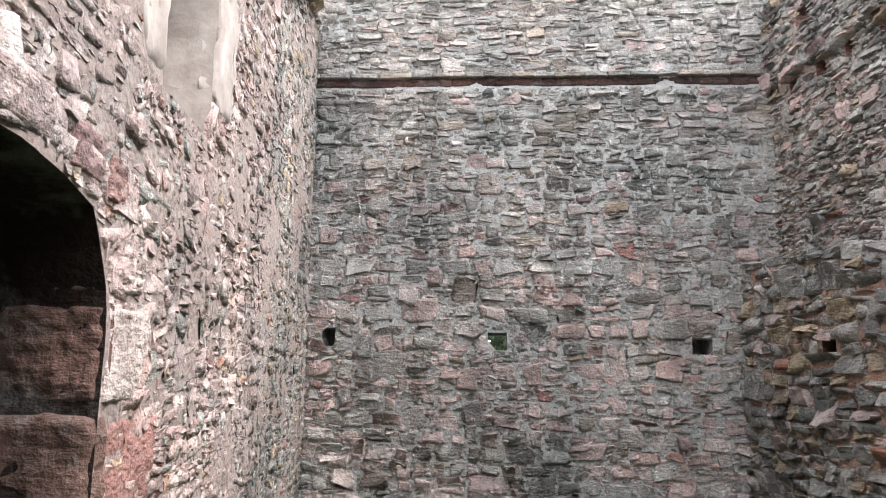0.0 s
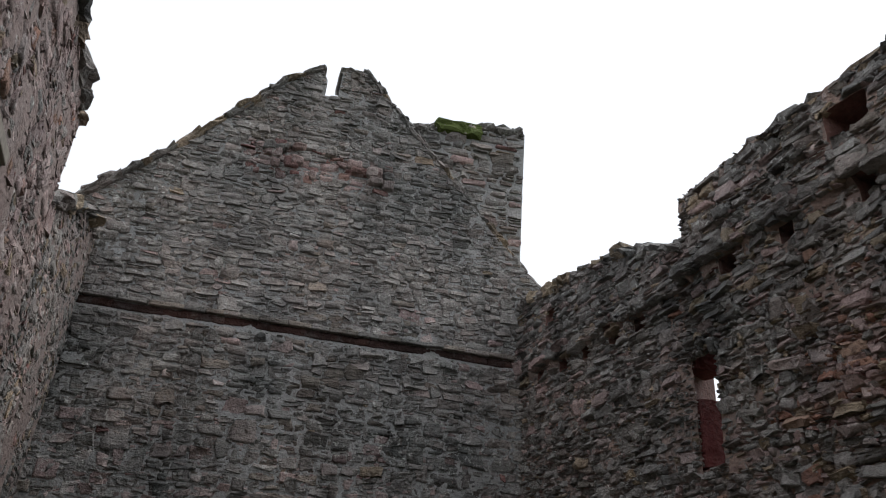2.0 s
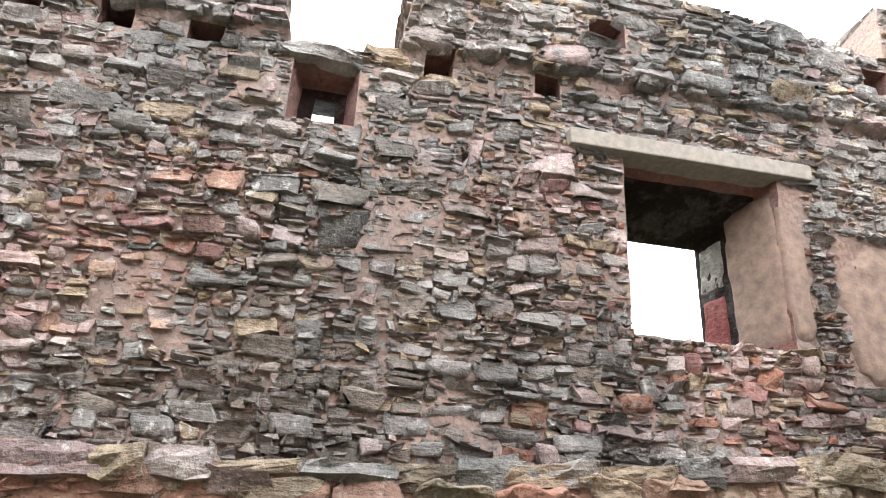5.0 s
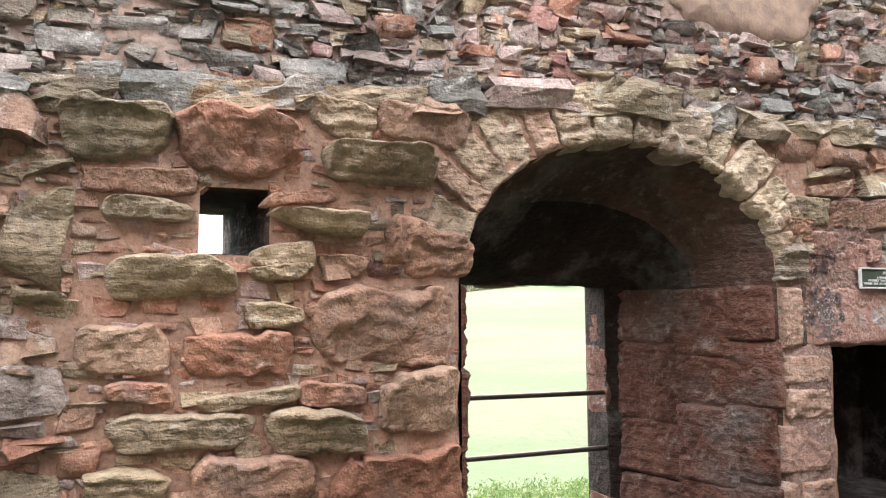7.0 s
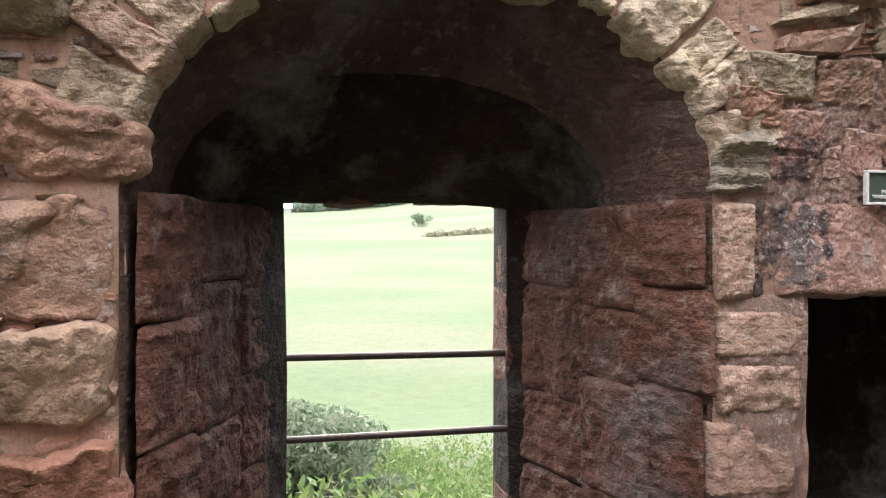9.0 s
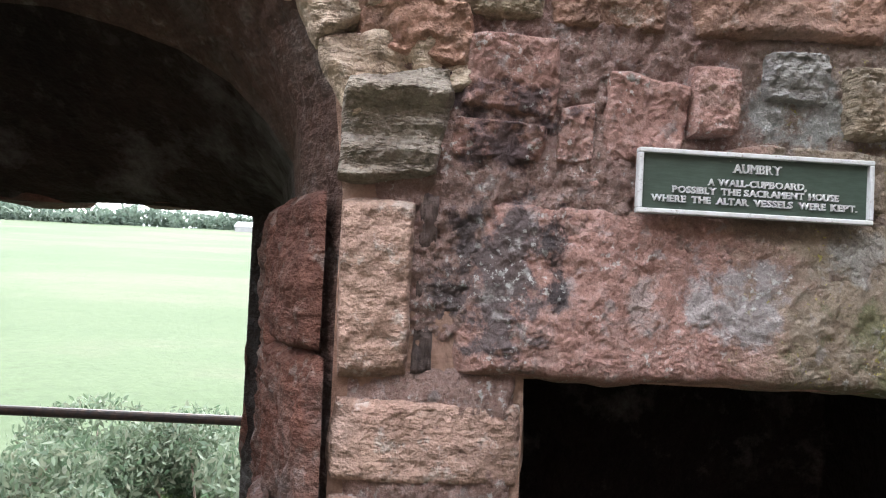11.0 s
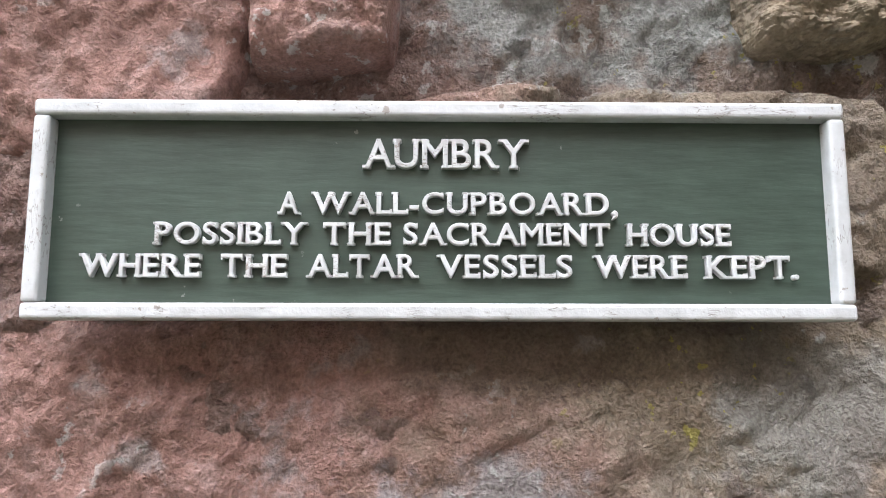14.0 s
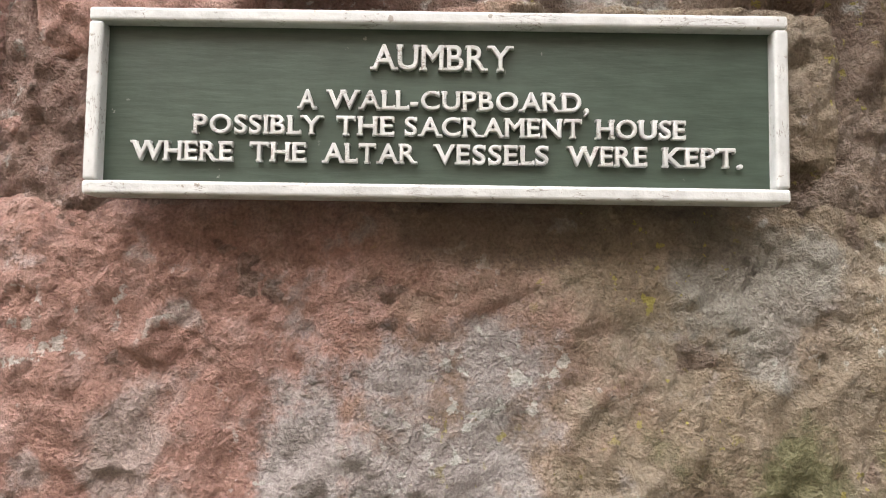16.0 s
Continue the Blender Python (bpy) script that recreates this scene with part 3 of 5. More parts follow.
# upper part of the east wall
tall = ey(6.42)
east_line = [(-1.2, 2.38), (22.5, 2.38), (22.5, 7.7), (ey(-6.55), 7.7), (ey(-6.5), 7.0), (ey(-5.96), 7.02), (ey(-4.54), 7.24), (ey(-1.68), 7.2), (ey(-1.5), 6.05),
             (ey(-0.6), 6.0), (ey(-0.35), 7.16), (ey(1.15), 7.33), (ey(1.17), 7.19), (ey(2.9), 7.28), (ey(5.0), 7.28), (tall, 7.2), (tall - 0.02, 6.2), (tall - 0.1, 6.15),
             (ey(6.62), 6.65), (ey(7.93), 7.18), (ey(10.48), 7.48), (-1.2, 7.8)]
big_win = rect(ey(-3.57), ey(-5.05), 3.76, 5.42)
red_win = rect(ey(6.76), ey(6.24), 3.8, 5.15)
loophole = rect(ey(-0.64), ey(-1.2), 5.26, 5.88)
east_holes = [[(big_win, 0), (rect(ey(-3.95), ey(-4.75), 3.95, 5.05), 0.95)], [(red_win, 0), (rect(ey(7.34), ey(6.4), 4.0, 5.5), 0.95)],
              [(loophole, 0), (rect(ey(-0.72), ey(-1.12), 5.32, 5.8), 0.34), (rect(ey(-0.84), ey(-1.03), 5.42, 5.74), 0.38), (rect(ey(-0.8), ey(-1.08), 5.42, 5.95), 0.95)]]
beam_holes = [rect(ey(4.15), ey(3.65), 6.62, 7.0), rect(ey(2.22), ey(1.86), 6.48, 6.9), rect(ey(-3.25), ey(-3.6), 6.48, 6.8), rect(ey(-6.2), ey(-6.5), 6.55, 6.85), rect(ey(10.2), ey(9.9), 6.75, 7.05)]
rng = random.Random(4)
for y in (10.6, 9.9, 9.2, 8.5, 7.9, 5.9, 5.0, 4.0, 3.05, 2.35, 1.6, 0.95, 0.25, -1.75, -2.75):
    beam_holes.append(rect(ey(y), ey(y - rng.uniform(0.18, 0.3)), 5.88, 6.08 + rng.uniform(0, 0.1)))
east_holes += [[(p, 0), (p, 0.55)] for p in beam_holes]


def east_off(u, v):
    parapet = 0.11 if v > 6.12 else 0.0
    foot = 0.12 * max(0.0, 3.4 - v)
    back = -0.12 if u < tall - 0.04 else 0.0
    return parapet + foot + back + wobble(u, v, 5, 0.55, 0.07)


# Upper window and loophole: shade of their depth coloured in near-black.
wall_east = wall_core("wall_east", M_EAST, east_line, east_holes, 0.95, [MORTAR_EAST, ASHLAR, SOOT_SHADE], 2, off=east_off, recess=0.012, relief=0.034, soot_shade_holes=(0, 2), shade_from=0.15)
tagged(wall_east, "high ruined curtain wall of red and grey rubble with broken parapet", "wall", kind="structure")


def east_mix(u, v):
    if u < tall:
        return [1.3, 0.5, 0.03, 0.15, 0.03, 0.1]
    r = 1.1 * noise.noise(Vector((u * 0.5, v * 0.7, 8))) + (0.4 if 2.9 < v < 5.0 else -0.5 if v > 5.7 else 0.0)
    r = max(-0.6, min(1.0, r))
    return [1.0 - 0.85 * max(0, r), 0.3 + 0.5 * max(0, r), 0.03 + 0.35 * max(0, r), 0.3, 0.03 + 0.45 * max(0, r), 0.1 + (0.6 if v < 3.3 and u < ey(-2.3) else 0.0) + (0.5 if abs(u - ey(-1.3)) < 0.9 and v < 5.0 else 0.0)]


def fallen(u, v, rng):
    return noise.noise(Vector((u * 0.5, v * 0.8, 5))) > 0.12 and v < 5.2 and rng.random() < 0.4


patch_1, patch_2 = rect(ey(-5.55), ey(-6.95), 3.5, 4.9), rect(ey(-5.02), ey(-5.25), 3.8, 5.3)
east_open = [h[0][0] for h in east_holes] + [patch_1, patch_2]
low_east = [(-1.2, 2.38), (22.5, 2.38), (22.5, 5.3), (-1.2, 5.3)]
high_east = [(-1.2, 5.32), (22.5, 5.32)] + east_line[2:]
quads = courses(low_east, east_open, 12, (0.06, 0.19), (1.0, 3.2), 0.006, fallen, 1.0, 0.3)
quads += courses(high_east, east_open, 19, (0.06, 0.15), (1.4, 4.2), 0.002, None, 0.8, 0.22)
fill_rubble(wall_east, M_EAST, east_line, east_open, 112, east_off, blend(east_mix), (0.04, 0.09), (-0.006, 0.045))
lay_stones(wall_east, M_EAST, quads, 22, (0.0, 0.07), east_off, blend(east_mix), (ey(4.5), ey(-6.5), 2.5, 5.8), nu=6, nv=6, rough=0.013, tilt=0.24, soft=0.7, pull=0.3, ledge=0.009)

rng = random.Random(32)
u = -0.3
while u < 20.5:
    w = rng.uniform(0.3, 0.85)
    if not ey(-0.5) < u + w / 2 < ey(-1.65):
        v = 6.1 if u > tall - 0.3 else 6.08
        v += rng.uniform(-0.04, 0.05)
        if rng.random() > 0.14:
            slab(wall_east, M_EAST, u, u + w, v, v + rng.uniform(0.09, 0.22), rng.choice(["grey", "grey", "grey", "buff", "pink"]), rng.uniform(0.0, 0.1), int(u * 50) + 1900, rng.uniform(-0.5, 0.2), "corbel_stone", 14, 0.045, 0.1, east_off, None, 0.2, 0.05, 0.2, 1.2)
    u += w
# slab over the loophole, and the broken bits beside it
rock("loophole_lintel", (X_UP - 0.06, -1.24, 5.86), (X_UP + 0.42, -0.56, 6.02), 3, PIECE["grey"], wall_east)
rock("stone", (X_UP - 0.05, -1.62, 5.92), (X_UP + 0.5, -1.2, 6.1), 5, PIECE["buff"], wall_east)
cap_stones(wall_east, M_EAST, [(0.2, 7.63), (ey(10.48), 7.48), (ey(7.93), 7.18), (ey(6.6), 6.65)], 0.9, 44)
cap_stones(wall_east, M_EAST, [(tall, 7.2), (ey(5.0), 7.28), (ey(2.9), 7.28), (ey(1.2), 7.2)], 0.9, 45, (0.25, 0.7), (0.1, 0.22))
cap_stones(wall_east, M_EAST, [(ey(1.1), 7.33), (ey(-0.3), 7.16)], 0.9, 46)
cap_stones(wall_east, M_EAST, [(ey(-1.68), 7.2), (ey(-4.54), 7.24), (ey(-5.96), 7.02), (ey(-6.5), 7.0)], 0.9, 47)
cap_stones(wall_east, M_EAST, [(ey(-6.55), 7.7), (20.5, 7.7)], 0.9, 48)
# merlon cheeks beside the gap and the broken end of the tall stretch
for y, z0, z1, facing, seed in ((-0.42, 6.0, 7.12, -1, 61), (-1.59, 6.05, 7.15, 1, 62)):
    m_side = wall_frame((X_UP - 0.07 if facing > 0 else X_UP + 0.9, y, 0), (1 if facing > 0 else -1, 0))
    lay_stones(wall_east, m_side, courses(rect(0.02, 0.95, z0, z1), [], seed, (0.08, 0.16), (1.2, 2.6), 0.012), seed, (0.04, 0.09), flat, blend(east_mix))
# lintel and plaster of the upper window
CONCRETE = plain_material("concrete", (0.26, 0.232, 0.195), 0.9, 0, 0.3, 14, 0.5, 0.006)
PLASTER = plain_material("old_plaster", (0.324, 0.284, 0.257), 0.92, 0, 0.28, 4, 0.7, 0.02, (0.225, 0.184, 0.167))
part("lintel", box_bm((X_UP - 0.13, -5.36, 5.37), (X_UP + 0.5, -3.04, 5.53), 0.012), CONCRETE, wall_east, "grey-buff concrete window lintel")
RENDER_COAT = plain_material("brown_render", (0.25, 0.175, 0.135), 0.92, 0, 0.3, 9, 0.8, 0.02, (0.15, 0.105, 0.085))
slab(wall_east, M_EAST, ey(-5.5), ey(-7.0), 3.45, 4.95, "buff", 0.05, 71, 0, "plaster_patch", 26, 0.015, 0.1, east_off, RENDER_COAT, 0.35, 0.05, 0.05, 0.0)
m_jamb = wall_frame((6.77, -4.75, 0), (-0.95, -0.3))
slab(wall_east, M_EAST, ey(-5.03), ey(-5.25), 3.8, 5.3, "buff", 0.02, 72, 0, "plaster_patch", 16, 0.012, 0.1, east_off, RENDER_COAT, 0.2, 0.03, 0.08, 0.0)
slab(wall_east, m_jamb, 0.36, 0.96, 3.78, 5.35, "buff", 0.02, 75, 0, "plaster_patch", 20, 0.012, 0.06, None, RENDER_COAT, 0.06, 0.02, 0.05, 0.0)
red_jamb = stone_material("red_jamb", [(0.22, 0.06, 0.058), (0.19, 0.062, 0.06)], True, 0.1, 1.0, 0.0, 0.3, 0.3)
slab(wall_east, m_jamb, 0.02, 0.34, 3.92, 4.5, "red", 0.02, 76, 0, "jamb_stone", 16, 0.012, 0.06, None, red_jamb, 0.06, 0.02, 0.04, 0.0)
slab(wall_east, m_jamb, 0.02, 0.34, 4.52, 5.05, "grey", 0.02, 77, 0, "jamb_stone", 16, 0.02, 0.06, None, None, 0.06, 0.02, 0.04)
rock("jamb_stone", (X_UP + 0.17, 6.74, 3.85), (X_UP + 0.6, 7.1, 4.7), 9, red_jamb, wall_east, 0.06)
rock("jamb_stone", (X_UP + 0.15, 6.72, 5.05), (X_UP + 0.6, 7.1, 5.3), 10, red_jamb, wall_east, 0.06)

# lower, thicker part of the east wall with the embrasure and the aumbry
low_top = [(22.5, 2.62), (ey(-5.5), 2.66), (ey(-4.9), 2.75), (ey(-2.6), 2.52), (ey(0.3), 2.42), (ey(6), 2.5), (ey(8.5), 3.1), (-1.2, 3.3)]
low_line = [(-1.2, -0.9), (22.5, -0.9)] + low_top


def arch(yl, yr, foot, spring, apex, n=14):
    """Outline of an arched opening, from its foot at the north jamb round to the head and back."""
    pts = [(ey(yl), foot), (ey((yl + yr) / 2), foot), (ey(yr), foot), (ey(yr), (foot + spring) / 2), (ey(yr), spring)]
    for i in range(1, n):
        a = math.pi * i / n
        pts.append((ey((yl + yr) / 2 + (yr - yl) / 2 * math.cos(a)), spring + (apex - spring) * math.sin(a) ** 0.9))
    return pts + [(ey(yl), spring), (ey(yl), (foot + spring) / 2)]


embrasure = [(arch(-3.76, -5.97, -0.08, 1.62, 2.47), 0), (arch(-3.78, -5.84, -0.08, 1.66, 2.42), 0.25), (arch(-3.82, -5.78, -0.08, 1.6, 2.2), 0.6), (arch(-4.22, -5.62, -0.09, 1.66, 1.72), 1.2),
             (arch(-4.30, -5.51, -0.1, 1.64, 1.66), 1.3), (arch(-4.24, -5.51, -0.14, 1.66, 1.69), 1.6)]
spy = rect(ey(-2.43), ey(-2.76), 1.74, 2.07)
spy_out = rect(ey(-2.37), ey(-2.64), 1.87, 2.14)
aumbry = rect(ey(-6.39), ey(-7.5), 0.15, 1.23)
low_putlog = rect(ey(9.2), ey(8.9), 1.83, 2.05)
low_holes = [embrasure, [(spy, 0), (spy_out, 1.6)], [(aumbry, 0), (aumbry, 0.75)], [(low_putlog, 0), (low_putlog, 0.6)]]


# Openings' outer reveals: red stone darkened, a middle step of painted shade.
VAULT_SHADED = stone_material("vault_stone_shaded", [(0.085, 0.048, 0.036), (0.11, 0.062, 0.047), (0.095, 0.06, 0.05)], False, 0.1, 1.0, 0.0, 0.6, 0.5)


def low_off(u, v):
    return wobble(u, v, 6, 0.6, 0.03)


# Embrasure and aumbry: inner shade is coloured in with the near-black lining.
wall_low = wall_core("wall_east_lower", M_LOW, low_line, low_holes, 1.6, [MORTAR_PINK, VAULT_SHADED, SOOT_SHADE], 3, step=0.07, off=low_off, relief=0.016, recess=0.004, soot_shade_holes=(0, 2), shade_from=0.5)
tagged(wall_low, "thick lower wall of red sandstone with arched embrasure", "wall", kind="structure")


def low_mix(u, v):
    if u < ey(1.5):
        return [0.9, 0.4, 0.02, 0.4, 0.1]
    return [0.06, 0.4, 0.1, 0.6, 0.9]


clear = [rect(ey(-5.5), ey(-7.8), 0.0, 2.2), rect(ey(-1.9), ey(-4.0), 0.4, 2.5), arch(-3.5, -6.2, 0.0, 1.75, 2.8)]
quads = courses(low_line, [h[0][0] for h in low_holes] + clear, 13, (0.12, 0.28), (1.1, 2.8), 0.012, None, 0.8, 0.22)
fill_rubble(wall_low, M_LOW, low_line, [h[0][0] for h in low_holes] + [rect(ey(-5.5), ey(-7.8), 0.0, 2.2)], 113, low_off, blend(low_mix), (0.05, 0.1), (-0.02, 0.015))
lay_stones(wall_low, M_LOW, quads, 23, (0.02, 0.09), low_off, blend(low_mix), (ey(-1.0), ey(-8), 0.0, 2.7), nu=6, nv=5, rough=0.012, tilt=0.3)



def block(y0, y1, z0, z1, sort, proud, seed, lean=0.0, **kw):
    if seed < 200:
        kw = {"skew": 0.045, "wave": 0.17, "corner": 0.24, "n": 48, "grain": 0.003, "strata": 1.2 if sort == "buff" else 0.25, **kw}
        proud, lean = proud * 1.6, lean + 0.25
    return slab(wall_low, M_LOW, ey(y0), ey(y1), z0, z1, sort, proud, seed, lean, off=low_off, **kw)


# slabs under the ledge and round the spy hole
block(-2.29, -2.94, 2.12, 2.48, "rose", 0.075, 101, 0.2, rough=0.035)
block(-1.80, -2.28, 2.17, 2.47, "buff", 0.068, 102, 0.2)
block(-3.00, -3.62, 2.10, 2.33, "buff", 0.090, 103, 0.5, rough=0.03)
block(-3.28, -3.85, 2.33, 2.57, "rose", 0.038, 104)
block(-2.95, -3.30, 2.36, 2.55, "buff", 0.038, 105)
block(-2.00, -2.43, 1.86, 1.99, "buff", 0.053, 106)
block(-1.90, -2.42, 2.0, 2.13, "rose", 0.038, 107)
block(-2.76, -3.24, 1.85, 1.97, "buff", 0.090, 108, 0.5)
block(-2.72, -3.10, 1.99, 2.09, "rose", 0.030, 109)
block(-2.01, -2.66, 1.53, 1.75, "buff", 0.068, 110, 0.3)
block(-2.70, -2.99, 1.70, 1.82, "buff", 0.053, 111)
block(-2.68, -2.97, 1.60, 1.69, "buff", 0.060, 112)
block(-3.00, -3.28, 1.60, 1.78, "rose", 0.022, 113)
block(-3.26, -3.84, 1.62, 1.98, "rose", 0.045, 114, rough=0.03)
block(-2.96, -3.76, 1.19, 1.59, "rose", 0.038, 115, rough=0.025, n=38)
block(-3.30, -3.76, 0.85, 1.17, "rose", 0.060, 116, 0.1, n=34)
block(-3.04, -3.76, 0.36, 0.80, "rose", 0.038, 117, n=38)
block(-2.36, -2.91, 1.12, 1.39, "rose", 0.045, 118)
block(-2.60, -2.94, 1.41, 1.53, "buff", 0.060, 119)
block(-2.76, -3.27, 0.80, 1.00, "buff", 0.075, 120, 0.4)
block(-2.92, -3.26, 1.02, 1.12, "rose", 0.038, 121)
block(-2.42, -3.02, 0.55, 0.78, "rose", 0.053, 122)
block(-1.98, -2.34, 0.56, 0.78, "buff", 0.045, 123)
block(-1.88, -2.30, 1.20, 1.46, "rose", 0.038, 124)
block(-2.05, -2.72, 0.85, 1.05, "buff", 0.045, 125)
block(-2.00, -2.33, 1.06, 1.18, "rose", 0.038, 126)
block(-2.42, -2.90, 1.03, 1.1, "buff", 0.045, 127)

VOUSSOIR = stone_material("voussoir_stone", [(0.474, 0.395, 0.295), (0.433, 0.341, 0.258), (0.515, 0.429, 0.332), (0.453, 0.321, 0.249), (0.494, 0.41, 0.319)], True, 0.6, 1.0, 0.25, 0.25, 0.8)
# voussoirs of the arch, radiating slabs of uneven width
rng = random.Random(77)
angle, k = 0.16, 0
while angle < 2.98:
    reach = math.hypot(1.105 * math.sin(angle), 0.86 * math.cos(angle))
    sweep = min(rng.choice([0.14, 0.17, 0.22, 0.28, 0.33]) / reach, 3.02 - angle)
    mid = angle + sweep / 2
    cu, cv = ey(-4.865 + 1.105 * math.cos(mid)), 1.62 + 0.85 * math.sin(mid) ** 0.9
    splay = math.atan2(math.cos(mid) / 1.105, math.sin(mid) / 0.86)
    wide = math.hypot(1.105 * math.sin(mid), 0.86 * math.cos(mid)) * sweep
    m_v = M_LOW @ Matrix.Translation((cu, cv, 0)) @ Matrix.Rotation(splay, 4, "Z")
    slab(wall_low, m_v, -wide / 2 - 0.012, wide / 2 + 0.012, -0.03 + rng.uniform(-0.006, 0.006), rng.uniform(0.22, 0.36), "buff", rng.uniform(0.03, 0.07), 200 + k, 0, "voussoir", 30, 0.03, 0.12, None, VOUSSOIR, 0.1, 0.02, 0.08, 0.9)
    angle, k = angle + sweep, k + 1

BEDDED = stone_material("bedded_stone", [(0.272, 0.24, 0.2), (0.304, 0.264, 0.22)], True, 0.3, 1.0, 0.1, 0.4, 1.6)
# dressed blocks of the south jamb, the lintel of the aumbry and the stones round the sign
block(-5.97, -6.14, 1.20, 1.625, "buff", 0.045, 301, n=60, rough=0.012, corner=0.06, skew=0.006, mat=QUOIN, wave=0.03, strata=0.2, grain=0.003)
block(-5.96, -6.40, 0.98, 1.19, "rose", 0.030, 302, n=30, rough=0.012, corner=0.05, skew=0.006, mat=QUOIN, wave=0.03, strata=0.2)
block(-5.96, -6.37, 0.76, 0.97, "rose", 0.026, 303, n=30, rough=0.03, corner=0.05, skew=0.006, mat=QUOIN, wave=0.03, strata=0.2)
block(-5.94, -6.33, 0.42, 0.75, "buff", 0.030, 304, n=30, rough=0.015, corner=0.05, skew=0.006, mat=QUOIN, wave=0.03, strata=0.2)
block(-5.92, -6.38, 0.05, 0.41, "rose", 0.030, 305, n=30, rough=0.015, corner=0.05, skew=0.006, mat=QUOIN, wave=0.03, strata=0.2)
block(-5.95, -6.19, 1.635, 1.90, "grey", 0.06, 306, 0.1, n=90, rough=0.02, corner=0.12, wave=0.05, strata=2.2, grain=0.004, mat=BEDDED)
block(-5.98, -6.24, 1.91, 2.07, "rose", 0.07, 307, 0.3, n=50, rough=0.03)
def spot(nt, sep, y, z, ry, rz, rag, ragged=1.0):
    """Mask of a stain or other patch with a ragged outline round a place on the wall."""
    a = calc(nt, "POWER", calc(nt, "DIVIDE", calc(nt, "ADD", sep.outputs[1], -y), ry), 2.0)
    b = calc(nt, "POWER", calc(nt, "DIVIDE", calc(nt, "ADD", sep.outputs[2], -z), rz), 2.0)
    far = calc(nt, "ADD", calc(nt, "ADD", a, b), calc(nt, "MULTIPLY", calc(nt, "SUBTRACT", rag, 0.46), 6.0 * ragged))
    return ramp(nt, far, [(0.45, WHITE), (1.0, BLACK)])


def lintel_material(name, sandy):
    """Sandstone beside the sign: pink grain, olive and grey growths, dark skins, grit and tiny lichens."""
    mat, nt, bsdf = material(name)
    place, geo = world_place(nt)
    sep = nt.nodes.new("ShaderNodeSeparateXYZ")
    nt.links.new(place, sep.inputs[0])
    rag = tex_noise(nt, 9.0, 8, 0.66, place)
    rag_small = tex_noise(nt, 31.0, 7, 0.66, place)
    red = ramp(nt, rag_small, [(0.3, (0.239, 0.132, 0.108)), (0.5, (0.305, 0.178, 0.15)), (0.68, (0.363, 0.242, 0.213))])
    olive = ramp(nt, tex_noise(nt, 12.0, 7, 0.65, place), [(0.3, (0.172, 0.134, 0.0952)), (0.5, (0.228, 0.187, 0.138)), (0.7, (0.266, 0.232, 0.185))])
    lean = calc(nt, "ADD", calc(nt, "MULTIPLY", sep.outputs[1], -1.0), calc(nt, "MULTIPLY", calc(nt, "SUBTRACT", rag, 0.5), 0.6))
    side = ramp(nt, calc(nt, "SUBTRACT", lean, 6.45), [(0.36, BLACK), (0.52, WHITE)])
    base = mix(nt, calc(nt, "MULTIPLY", side, 0.9), red, olive)
    if sandy:
        base = mix(nt, 0.55, base, ramp(nt, tex_noise(nt, 60.0, 5, 0.7, place), [(0.35, (0.16, 0.102, 0.085)), (0.65, (0.301, 0.238, 0.211))]))
    for y, z, ry, rz, colour, much in ((-6.83, 1.42, 0.13, 0.11, (0.301, 0.284, 0.282), 0.8), (-6.64, 1.40, 0.05, 0.07, (0.32, 0.271, 0.255), 0.7),
                                       (-7.16, 1.32, 0.21, 0.11, (0.131, 0.135, 0.068), 0.75), (-7.12, 1.54, 0.10, 0.07, (0.282, 0.281, 0.265), 0.6),
                                       # second entry: narrow near-black spot, a crevice's shade put into the colour
                                       (-6.32, 1.45, 0.17, 0.22, (0.095, 0.0779, 0.0782), 0.92), (-6.44, 1.50, 0.035, 0.12, (0.048, 0.0396, 0.0408), 0.85),
                                       (-6.31, 1.79, 0.19, 0.13, (0.0736, 0.0541, 0.0578), 0.9), (-6.21, 1.58, 0.03, 0.05, (0.0704, 0.0528, 0.0544), 0.8),
                                       # first entry: darker brown strip along and just below the sign's lower edge
                                       (-6.94, 1.585, 0.22, 0.035, (0.128, 0.099, 0.0748), 0.7), (-7.02, 1.86, 0.20, 0.10, (0.352, 0.36, 0.34), 0.8)):
        base = mix(nt, calc(nt, "MULTIPLY", spot(nt, sep, y, z, ry, rz, rag), much), base, colour)
    pale = ramp(nt, tex_noise(nt, 15.0, 6, 0.62, place), [(0.585, BLACK), (0.66, WHITE)])
    base = mix(nt, calc(nt, "MULTIPLY", pale, 0.55), base, (0.314, 0.284, 0.275))
    stain = ramp(nt, tex_noise(nt, 7.2, 8, 0.7, place), [(0.54, BLACK), (0.66, WHITE)])
    base = mix(nt, calc(nt, "MULTIPLY", stain, 0.35), base, (0.141, 0.099, 0.085))
    fine = tex_noise(nt, 130.0, 5, 0.66, place)
    grit = tex_noise(nt, 420.0, 3, 0.6, place)
    base = mix(nt, 0.3, base, ramp(nt, fine, [(0.33, (0.48, 0.46, 0.46)), (0.48, (1.0, 1.0, 1.0)), (0.64, (1.5, 1.49, 1.48))]), "MULTIPLY")
    base = mix(nt, 0.3, base, ramp(nt, grit, [(0.36, (0.42, 0.41, 0.41)), (0.62, (1.5, 1.49, 1.48))]), "MULTIPLY")
    crust = ramp(nt, tex_noise(nt, 60.0, 5, 0.62, place), [(0.58, BLACK), (0.61, WHITE)])
